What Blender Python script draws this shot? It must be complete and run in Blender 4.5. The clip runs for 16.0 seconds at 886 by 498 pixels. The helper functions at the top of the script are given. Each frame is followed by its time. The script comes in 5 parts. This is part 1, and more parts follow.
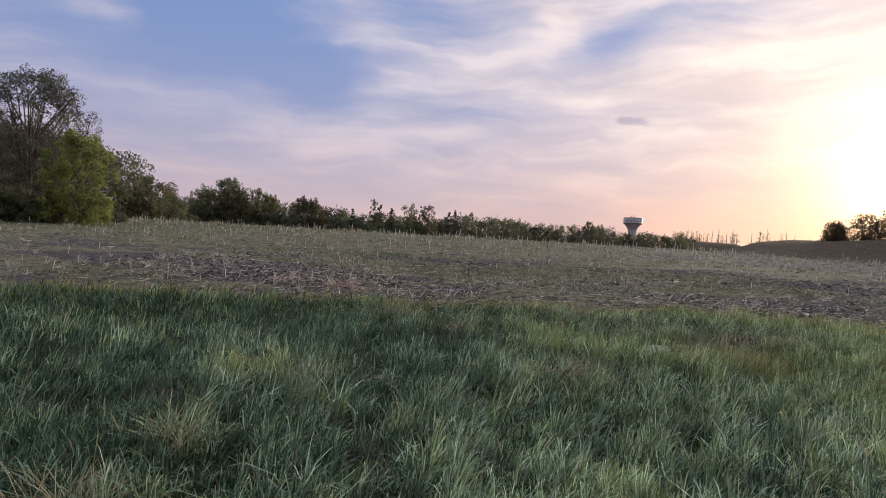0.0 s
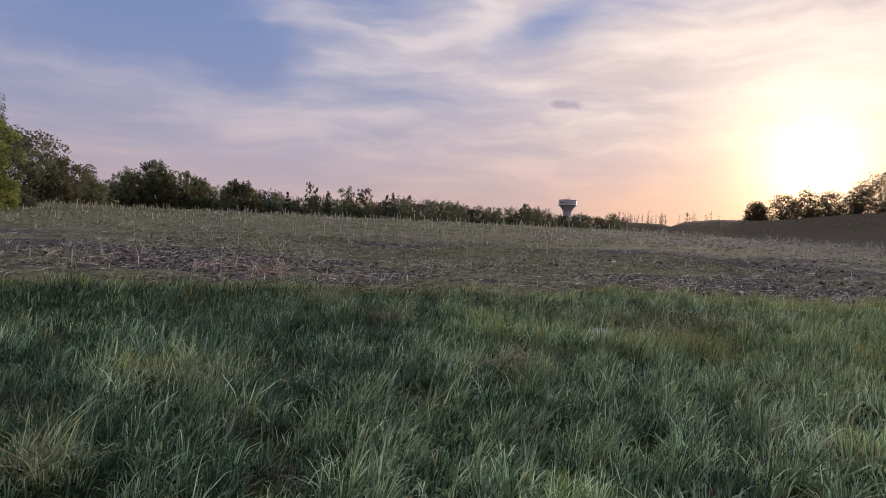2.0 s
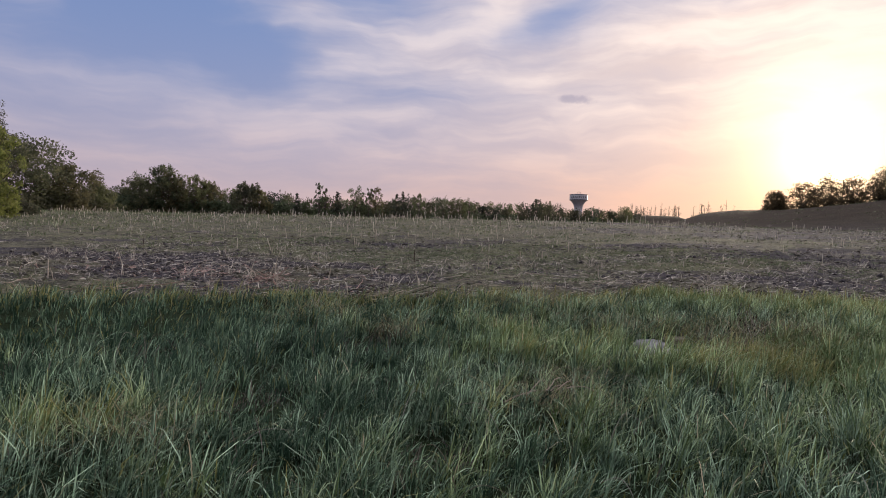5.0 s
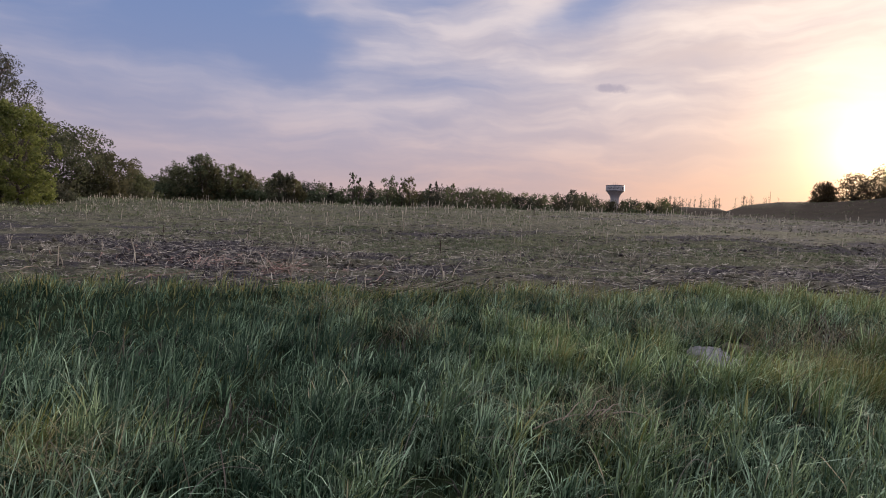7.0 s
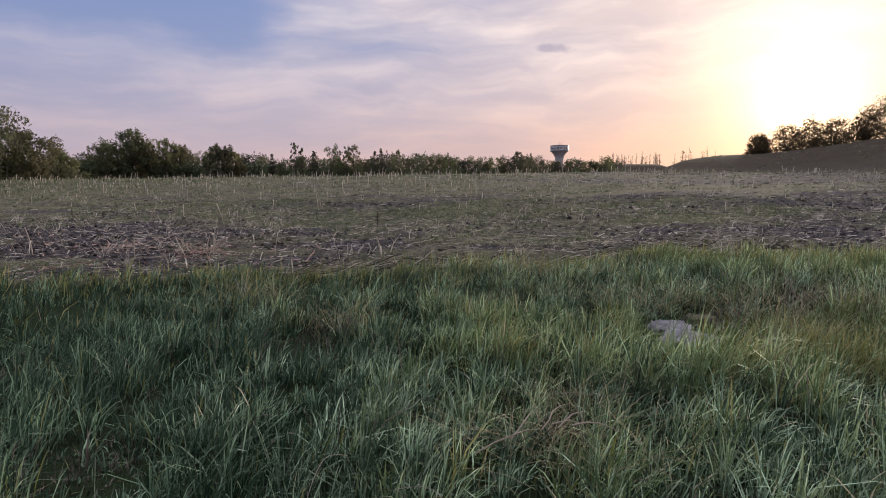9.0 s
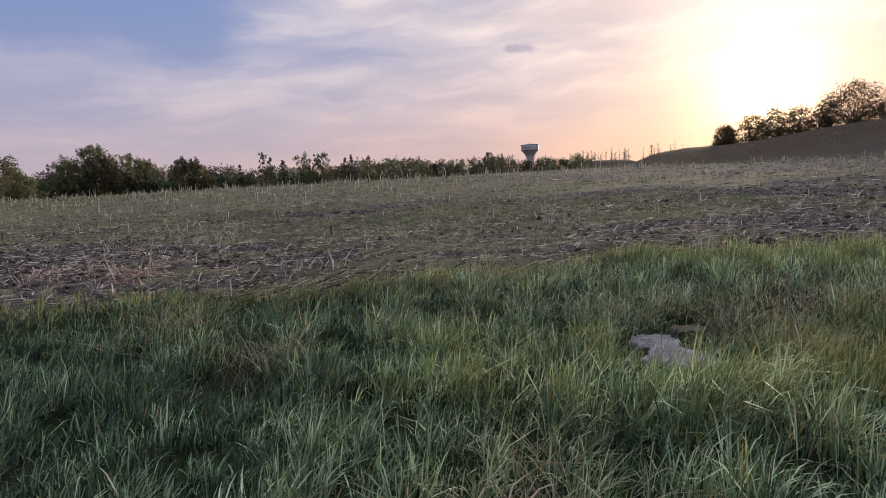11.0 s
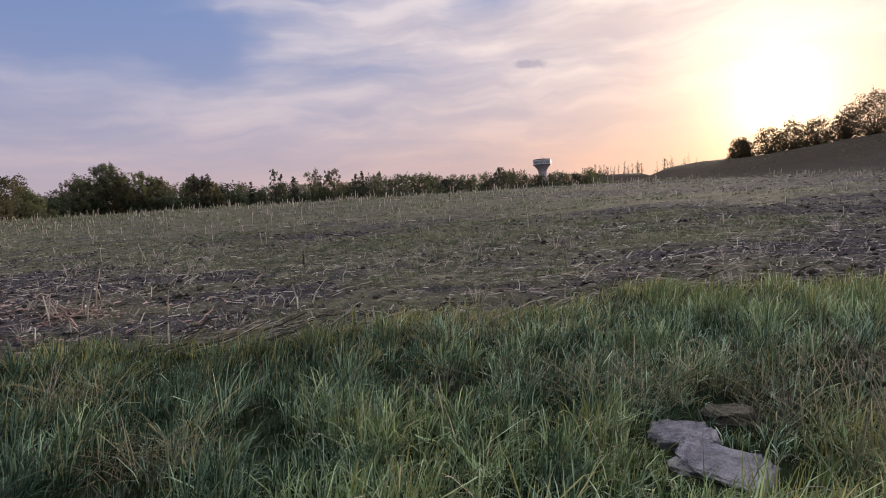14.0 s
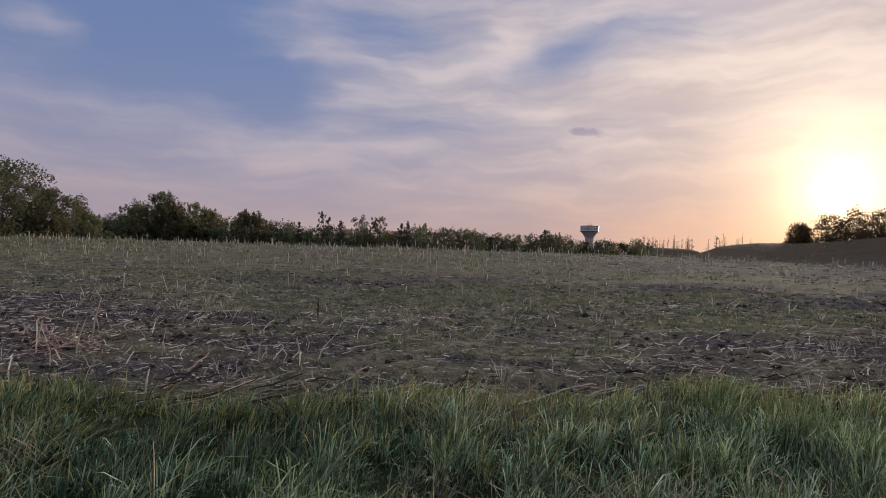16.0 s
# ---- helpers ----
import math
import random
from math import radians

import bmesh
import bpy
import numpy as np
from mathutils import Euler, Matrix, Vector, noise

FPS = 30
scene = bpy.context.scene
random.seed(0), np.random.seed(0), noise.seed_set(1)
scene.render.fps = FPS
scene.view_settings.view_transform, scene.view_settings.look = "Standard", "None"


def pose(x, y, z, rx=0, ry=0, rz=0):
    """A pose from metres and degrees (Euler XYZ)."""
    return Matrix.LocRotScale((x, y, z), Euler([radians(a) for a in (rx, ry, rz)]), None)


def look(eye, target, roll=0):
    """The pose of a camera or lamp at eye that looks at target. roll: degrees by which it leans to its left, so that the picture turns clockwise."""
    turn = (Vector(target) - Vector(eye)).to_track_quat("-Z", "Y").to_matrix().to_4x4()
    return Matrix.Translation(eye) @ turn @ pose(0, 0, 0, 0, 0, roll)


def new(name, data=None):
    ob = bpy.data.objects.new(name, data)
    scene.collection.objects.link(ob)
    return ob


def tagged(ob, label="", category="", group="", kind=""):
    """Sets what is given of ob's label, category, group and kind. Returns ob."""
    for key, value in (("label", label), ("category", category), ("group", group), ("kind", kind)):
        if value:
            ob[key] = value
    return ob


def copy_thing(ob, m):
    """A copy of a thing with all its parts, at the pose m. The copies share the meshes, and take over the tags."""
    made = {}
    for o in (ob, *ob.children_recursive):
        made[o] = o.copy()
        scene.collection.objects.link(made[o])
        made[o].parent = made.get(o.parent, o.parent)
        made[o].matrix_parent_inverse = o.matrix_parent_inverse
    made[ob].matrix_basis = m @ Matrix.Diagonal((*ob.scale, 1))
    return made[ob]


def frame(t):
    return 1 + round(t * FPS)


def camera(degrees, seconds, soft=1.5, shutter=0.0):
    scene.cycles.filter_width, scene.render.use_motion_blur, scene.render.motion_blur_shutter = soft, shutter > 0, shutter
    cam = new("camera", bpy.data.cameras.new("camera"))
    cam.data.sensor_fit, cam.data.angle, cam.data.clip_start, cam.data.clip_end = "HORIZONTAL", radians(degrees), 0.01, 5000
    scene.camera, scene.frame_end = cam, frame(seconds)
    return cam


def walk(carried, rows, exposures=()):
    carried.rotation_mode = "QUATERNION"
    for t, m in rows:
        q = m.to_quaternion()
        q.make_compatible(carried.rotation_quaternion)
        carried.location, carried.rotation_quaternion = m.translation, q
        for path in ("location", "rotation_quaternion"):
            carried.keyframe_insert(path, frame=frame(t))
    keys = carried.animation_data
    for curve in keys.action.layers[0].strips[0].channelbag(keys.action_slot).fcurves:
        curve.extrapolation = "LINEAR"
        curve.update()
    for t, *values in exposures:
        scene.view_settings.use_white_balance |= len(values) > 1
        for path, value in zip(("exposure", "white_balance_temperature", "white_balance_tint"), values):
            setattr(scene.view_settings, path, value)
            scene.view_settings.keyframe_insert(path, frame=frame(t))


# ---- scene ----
cam = camera(71.83, 16.0, soft=1.0)
PATH = [
    (0.0, look((-0.000, -0.000, 1.500), (-2.933, 9.560, 1.480), 3.49)),
    (0.5, look((0.039, 0.128, 1.507), (-2.678, 9.751, 1.375), 1.52)),
    (1.0, look((0.028, 0.288, 1.485), (-2.173, 10.041, 1.294), 2.18)),
    (1.5, look((-0.023, 0.476, 1.476), (-2.211, 10.230, 1.170), 3.25)),
    (2.0, look((-0.089, 0.651, 1.477), (-2.041, 10.455, 1.236), 2.87)),
    (2.5, look((-0.128, 0.782, 1.480), (-2.164, 10.535, 0.623), 1.53)),
    (3.0, look((-0.208, 1.028, 1.434), (-2.577, 10.707, 0.591), 1.65)),
    (3.5, look((-0.274, 1.278, 1.442), (-2.907, 10.884, 0.554), 0.53)),
    (4.0, look((-0.341, 1.490, 1.462), (-2.563, 11.222, 0.856), 1.82)),
    (4.2, look((-0.371, 1.587, 1.457), (-2.533, 11.348, 1.243), 1.68)),
    (6.3, look((-0.450, 2.568, 1.491), (-2.571, 12.331, 1.062), 1.30)),
    (6.5, look((-0.464, 2.652, 1.463), (-2.775, 12.373, 1.059), 2.07)),
    (7.0, look((-0.512, 2.873, 1.443), (-3.167, 12.503, 0.988), 1.92)),
    (7.5, look((-0.550, 3.066, 1.467), (-2.792, 12.796, 0.910), 0.83)),
    (8.0, look((-0.552, 3.278, 1.468), (-2.986, 12.924, 0.445), -1.15)),
    (8.5, look((-0.538, 3.514, 1.460), (-3.031, 13.151, 0.505), -0.68)),
    (8.7, look((-0.540, 3.609, 1.474), (-2.467, 13.370, 0.467), -0.00)),
    (10.8, look((-0.464, 4.480, 1.496), (-2.334, 14.259, 0.557), -3.15)),
    (11.0, look((-0.444, 4.580, 1.483), (-1.904, 14.427, 0.530), -3.10)),
    (11.5, look((-0.357, 4.835, 1.471), (-1.419, 14.746, 0.665), -4.04)),
    (12.0, look((-0.303, 5.044, 1.500), (-1.081, 14.953, 0.402), -3.76)),
    (12.5, look((-0.271, 5.236, 1.497), (-1.040, 15.126, 0.230), -4.65)),
    (13.0, look((-0.270, 5.479, 1.499), (-0.606, 15.428, 0.547), -1.18)),
    (13.5, look((-0.268, 5.671, 1.562), (-1.119, 15.597, 0.698), -3.07)),
    (14.0, look((-0.262, 5.867, 1.580), (-1.919, 15.704, 0.882), -3.48)),
    (14.5, look((-0.229, 6.086, 1.589), (-2.016, 15.925, 1.638), -1.28)),
    (15.0, look((-0.201, 6.259, 1.636), (-2.320, 16.027, 1.958), -0.22)),
    (15.5, look((-0.209, 6.442, 1.629), (-2.886, 16.074, 1.854), -0.44)),
    (16.0, look((-0.271, 6.715, 1.614), (-2.585, 16.442, 1.825), 2.00)),
]
walk(cam, PATH, [(0.0, 0.34), (0.6, 0.16), (1.5, 0.12), (2.5, 0.09), (4.2, 0.27), (6.5, 0.05), (7.5, 0.17), (8.7, 0.27), (11.0, 0.26), (12.5, 0.17), (14.0, 0.2), (15.0, -0.03), (16.0, -0.14)])

# world, sun, light
SUN_AZ, SUN_EL = 19.7, 6.6
SUN = Vector((math.sin(radians(SUN_AZ)) * math.cos(radians(SUN_EL)), math.cos(radians(SUN_AZ)) * math.cos(radians(SUN_EL)), math.sin(radians(SUN_EL))))


class Net:
    """A small helper to write node trees."""

    def __init__(self, tree):
        self.tree, self.nodes, self.links = tree, tree.nodes, tree.links
        self.nodes.clear()

    def put(self, kind, ins=(), operation=None):
        n = self.nodes.new(kind)
        if operation:
            n.operation = operation
        for k, v in dict(ins).items():
            self.plug(n.inputs[k], v)
        return n

    def plug(self, socket, v):
        if isinstance(v, bpy.types.NodeSocket):
            self.links.new(v, socket)
        elif v is not None:
            socket.default_value = v

    def math(self, op, a, b=None, c=None, clamp=False):
        n = self.put("ShaderNodeMath", {0: a}, op)
        n.use_clamp = clamp
        if b is not None:
            self.plug(n.inputs[1], b)
        if c is not None:
            self.plug(n.inputs[2], c)
        return n.outputs[0]

    def mix(self, f, a, b, blend="MIX"):
        n = self.put("ShaderNodeMix")
        n.data_type, n.blend_type = "RGBA", blend
        self.plug(n.inputs[0], f)
        self.plug(n.inputs[6], a)
        self.plug(n.inputs[7], b)
        return n.outputs[2]

    def ramp(self, f, stops, ease="LINEAR"):
        n = self.put("ShaderNodeValToRGB", {0: f})
        n.color_ramp.interpolation = ease
        e = n.color_ramp.elements
        while len(e) < len(stops):
            e.new(0.5)
        for k, (at, c) in enumerate(stops):
            e[k].position = at
            e[k].color = (c, c, c, 1) if isinstance(c, (int, float)) else (*c, 1)
        return n.outputs[0]

    def noise(self, vec, scale, detail=4.0, rough=0.55, distortion=0.0):
        n = self.put("ShaderNodeTexNoise", {"Vector": vec, "Scale": scale, "Detail": detail, "Roughness": rough, "Distortion": distortion})
        return n.outputs["Fac"]

    def between(self, v, lo, hi):
        n = self.put("ShaderNodeMapRange", {0: v, 1: lo, 2: hi, 3: 0.0, 4: 1.0})
        n.interpolation_type, n.clamp = "SMOOTHSTEP", True
        return n.outputs[0]


def build_sky():
    world = bpy.data.worlds.new("evening_sky")
    scene.world = world
    world.use_nodes = True
    w = Net(world.node_tree)
    d = w.put("ShaderNodeTexCoord").outputs["Generated"]
    sep = w.put("ShaderNodeSeparateXYZ", {0: d})
    x, y, z = sep.outputs
    up = w.math("MAXIMUM", z, 0.0)
    dot = w.put("ShaderNodeVectorMath", {0: d, 1: SUN}, "DOT_PRODUCT").outputs["Value"]
    away = w.math("ARCCOSINE", w.math("MINIMUM", dot, 0.99999))
    sky = w.put("ShaderNodeTexSky")
    sky.sky_type, sky.sun_disc, sky.dust_density = "NISHITA", False, 1.2
    sky.sun_elevation, sky.sun_rotation = radians(SUN_EL), radians(SUN_AZ)
    clear = w.mix(1.0, sky.outputs[0], (SKY_GAIN * 0.85, SKY_GAIN, SKY_GAIN * 1.2, 1), "MULTIPLY")
    clear = w.mix(0.80, clear, (0.130, 0.238, 0.515, 1))
    # thin bright veil overhead and behind, unseen, added to brighten the ground
    clear = w.mix(w.between(z, 0.42, 0.85), clear, (1.72, 1.69, 1.80, 1))
    # veil near the horizon: pink away from the sun, apricot towards it
    near = w.math("EXPONENT", w.math("MULTIPLY", away, -3.0))
    veil = w.mix(near, (0.50, 0.375, 0.38, 1), (1.02, 0.50, 0.235, 1))
    low = w.math("EXPONENT", w.math("MULTIPLY", up, -6.6))
    base = w.mix(w.math("MULTIPLY", low, 0.97), clear, veil)
    # thin high cloud: drawn-out streaks, with broad bands and clear gaps between them
    bearing, lift = w.math("ARCTAN2", x, y), w.math("ARCSINE", z)
    sheet = w.put("ShaderNodeCombineXYZ", {0: bearing, 1: lift, 2: 0.0}).outputs[0]
    curl = w.math("SUBTRACT", w.noise(sheet, 4.0, 3.0, 0.5), 0.5)
    swirl = w.math("SUBTRACT", w.noise(w.put("ShaderNodeMapping", {"Vector": sheet, "Location": (3.1, 1.7, 0)}).outputs[0], 8.0, 3.0, 0.5), 0.5)
    bend_a, bend_e = w.math("MULTIPLY", w.math("ADD", curl, swirl), 0.10), w.math("MULTIPLY", w.math("SUBTRACT", swirl, curl), 0.045)
    wa, we = w.math("ADD", bearing, bend_a), w.math("ADD", lift, bend_e)
    warped = w.put("ShaderNodeCombineXYZ", {0: wa, 1: we, 2: 0.0}).outputs[0]
    drawn = w.put("ShaderNodeMapping", {"Vector": warped, "Rotation": (0, 0, radians(-7)), "Scale": (3.2, 15.0, 1.0)}).outputs[0]
    thin = w.put("ShaderNodeMapping", {"Vector": warped, "Location": (0.4, 0.9, 0), "Rotation": (0, 0, radians(-13)), "Scale": (7.0, 46.0, 1.0)}).outputs[0]
    slant = w.put("ShaderNodeMapping", {"Vector": warped, "Location": (1.9, 0.2, 0), "Rotation": (0, 0, radians(38)), "Scale": (4.0, 13.0, 1.0)}).outputs[0]
    streak, fibre, cross = w.noise(drawn, 1.0, 6.0, 0.54), w.noise(thin, 1.0, 5.0, 0.55), w.noise(slant, 1.0, 4.0, 0.5)

    def blob(az, el, wide, tall, turn):
        c, s = math.cos(radians(turn)), math.sin(radians(turn))
        dx, dz = w.math("SUBTRACT", wa, radians(az)), w.math("SUBTRACT", we, radians(el))
        gx = w.math("DIVIDE", w.math("ADD", w.math("MULTIPLY", dx, c), w.math("MULTIPLY", dz, s)), radians(wide))
        gz = w.math("DIVIDE", w.math("SUBTRACT", w.math("MULTIPLY", dz, c), w.math("MULTIPLY", dx, s)), radians(tall))
        return w.math("EXPONENT", w.math("MULTIPLY", w.math("ADD", w.math("MULTIPLY", gx, gx), w.math("MULTIPLY", gz, gz)), -1.0))

    body = w.math("ADD", w.math("MULTIPLY", w.math("SUBTRACT", streak, 0.5), 0.70), w.math("MULTIPLY", w.math("SUBTRACT", fibre, 0.5), 0.50))
    body = w.math("ADD", body, w.math("MULTIPLY", w.math("SUBTRACT", cross, 0.5), 0.40))
    side = w.put("ShaderNodeVectorMath", {0: d, 1: (0.86, 0.2, -0.47)}, "DOT_PRODUCT").outputs["Value"]
    body = w.math("ADD", body, w.math("ADD", w.math("MULTIPLY", side, 0.38), 0.56))
    for az, el, wide, tall, turn, gain in CLOUDS:
        body = w.math("ADD", body, w.math("MULTIPLY", blob(az, el, wide, tall, turn), gain))
    cover = w.between(body, -0.25, 1.05)
    glowing = w.math("EXPONENT", w.math("MULTIPLY", away, -1.6))
    lit = w.mix(glowing, (0.53, 0.485, 0.57, 1), (1.22, 1.0, 0.82, 1))
    lit = w.mix(w.math("MULTIPLY", w.between(low, 0.12, 0.72), 0.85), lit, w.mix(1.0, veil, (1.12, 1.08, 1.06, 1), "MULTIPLY"))
    # thicker, greyer undersides between the bright streaks
    thick = w.math("ADD", w.math("MULTIPLY", streak, 0.48), w.math("MULTIPLY", fibre, 0.14))
    thick = w.math("ADD", thick, w.math("MULTIPLY", w.noise(w.put("ShaderNodeMapping", {"Vector": drawn, "Location": (4.3, 2.2, 0), "Scale": (0.8, 0.7, 1.0)}).outputs[0], 1.0, 5.0, 0.6), 0.35))
    for az, el, wide, tall, turn, gain in GREYS:
        thick = w.math("SUBTRACT", thick, w.math("MULTIPLY", blob(az, el, wide, tall, turn), gain))
    thick = w.math("SUBTRACT", 1.0, w.between(thick, 0.38, 0.60))
    lit = w.mix(w.math("MULTIPLY", thick, 0.55), lit, w.mix(near, (0.335, 0.325, 0.44, 1), (0.70, 0.47, 0.36, 1)))
    out = w.mix(w.math("MULTIPLY", cover, 0.88), base, lit)
    # one small dark cloud over the tower
    cx = w.math("DIVIDE", w.math("SUBTRACT", bearing, radians(-0.5)), radians(1.9))
    cz = w.math("DIVIDE", w.math("SUBTRACT", lift, radians(12.15)), radians(0.40))
    cz = w.math("ADD", cz, w.math("MULTIPLY", cx, 0.35))
    spot_d = w.math("ADD", w.math("MULTIPLY", cx, cx), w.math("MULTIPLY", cz, cz))
    spot_d = w.math("ADD", spot_d, w.math("MULTIPLY", w.math("SUBTRACT", w.noise(d, 60.0, 4.0), 0.5), 2.2))
    speck = w.math("SUBTRACT", 1.0, w.between(spot_d, 0.0, 1.3))
    out = w.mix(w.math("MULTIPLY", speck, 0.75), out, (0.36, 0.33, 0.42, 1))
    # the sun's aureole in the veil
    for reach, gain, tint in ((0.040, 2.6, (1.0, 0.82, 0.50)), (0.15, 0.44, (1.0, 0.60, 0.26))):
        g = w.math("MULTIPLY", w.math("EXPONENT", w.math("DIVIDE", away, -reach)), gain)
        glow = w.put("ShaderNodeVectorMath", {0: tint}, "SCALE")
        w.plug(glow.inputs["Scale"], g)
        out = w.mix(1.0, out, glow.outputs[0], "ADD")
    # the sky away from the low sun is dimmer
    dim = w.math("ADD", w.math("MULTIPLY", w.between(dot, -0.6, 0.28), 0.35), 0.65)
    dimmed = w.put("ShaderNodeVectorMath", {0: out}, "SCALE")
    w.plug(dimmed.inputs["Scale"], dim)
    out = dimmed.outputs[0]
    bg = w.put("ShaderNodeBackground", {"Color": out, "Strength": 1.0})
    w.put("ShaderNodeOutputWorld", {0: bg.outputs[0]})


SKY_GAIN = 0.10
# bands (+) and clear gaps (-) in the cloud: bearing, elevation, half width, half height, turn, strength
CLOUDS = ((-38, 16.5, 10, 4.6, 4, -0.80), (-29.5, 14.0, 4.5, 2.6, 0, -0.55), (-52, 22, 10, 6, 0, -0.4), (-33, 23, 6, 3, 10, -0.5), (-19.5, 20.8, 4.8, 1.7, -8, -0.24), (-3.2, 18.8, 4.6, 1.2, 18, -0.52), (4.5, 20.5, 6.0, 1.4, 8, -0.35), (-14, 12.6, 6, 1.3, 4, -0.22),
          (-25.5, 19.0, 2.8, 6.0, 22, 0.12), (-47, 17.0, 3.0, 1.2, -18, 0.45), (-8.6, 20.6, 3.4, 2.4, -20, 0.38), (6, 16.5, 9, 1.2, 6, 0.35), (-14, 16.5, 5.5, 1.6, -14, 0.25), (1, 14.3, 9.0, 0.7, 4, 0.30), (12, 18.5, 8, 0.9, 8, 0.25))
# greyer (+) and brighter (-) stretches of it
GREYS = ((-16.5, 8.9, 2.2, 0.5, -6, 0.14), (-13, 13.5, 7, 1.2, 6, 0.05), (7.5, 14.6, 2.0, 0.7, 10, 0.12), (8, 6.9, 4.0, 0.5, 5, 0.12), (-10, 10.5, 4.5, 0.8, 8, 0.06), (-3.6, 6.8, 2.8, 0.5, 12, -0.20), (-5, 13.9, 4.5, 0.5, 4, -0.10), (-9, 20.4, 3, 2, -20, -0.10), (-11, 8.0, 5, 0.6, 8, -0.08))
build_sky()
sun = new("sun", bpy.data.lights.new("sun", "SUN"))
sun.data.energy, sun.data.angle, sun.data.color = 3.4, radians(4.0), (1.0, 0.86, 0.69)
sun.matrix_world = look(SUN * 200, (0, 0, 0))


# ---------------------------------------------------------------- materials
def material(name):
    m = bpy.data.materials.new(name)
    m.use_nodes = True
    n = Net(m.node_tree)
    return m, n


def finish(n, color, rough=0.8, bump=None, strength=0.3, distance=0.02, translucent=0.0, metal=0.0, spec=0.3):
    p = n.put("ShaderNodeBsdfPrincipled", {"Base Color": color, "Roughness": rough, "Metallic": metal, "Specular IOR Level": spec})
    if bump is not None:
        b = n.put("ShaderNodeBump", {"Height": bump, "Strength": strength, "Distance": distance})
        n.links.new(b.outputs[0], p.inputs["Normal"])
    out = p.outputs[0]
    if translucent:
        t = n.put("ShaderNodeBsdfTranslucent", {"Color": color})
        mix = n.put("ShaderNodeMixShader", {0: translucent, 1: out, 2: t.outputs[0]})
        out = mix.outputs[0]
    n.put("ShaderNodeOutputMaterial", {0: out})


def leaf_material(name, a, b, c, translucent=0.35, patch=0.8, dry=None, rough=0.55, spread=1.5, spec=0.12, apart=0.0):
    """Foliage whose colour varies leaf by leaf and patch by patch."""
    m, n = material(name)
    pos = n.put("ShaderNodeNewGeometry")
    rnd = pos.outputs["Random Per Island"]
    big = n.between(n.noise(pos.outputs["Position"], patch, 3.0), 0.38, 0.64)
    col = n.mix(big, (*a, 1), (*b, 1))
    pale = n.between(n.noise(pos.outputs["Position"], patch * 1.7, 4.0, 0.6), 0.36, 0.66)
    pale = n.math("ADD", n.math("MULTIPLY", pale, 1.0), 0.36)
    col = n.mix(n.math("MULTIPLY", n.math("POWER", rnd, spread), pale, clamp=True), col, (*c, 1))
    if dry:
        col = n.mix(n.between(rnd, 0.98, 0.99), col, (*dry, 1))
    if apart:
        own = n.put("ShaderNodeObjectInfo").outputs["Random"]
        tint = n.ramp(own, ((0.0, (1 - apart, 1 - 0.9 * apart, 1 - 0.6 * apart)), (0.35, (1.0, 0.93, 0.85)), (0.7, (1 - 0.3 * apart, 1 + 0.15 * apart, 1 - 0.1 * apart)), (1.0, (1 + 0.9 * apart, 1 + 0.8 * apart, 1 + 0.35 * apart))))
        col = n.mix(1.0, col, tint, "MULTIPLY")
    finish(n, col, rough, translucent=translucent, spec=spec)
    return m


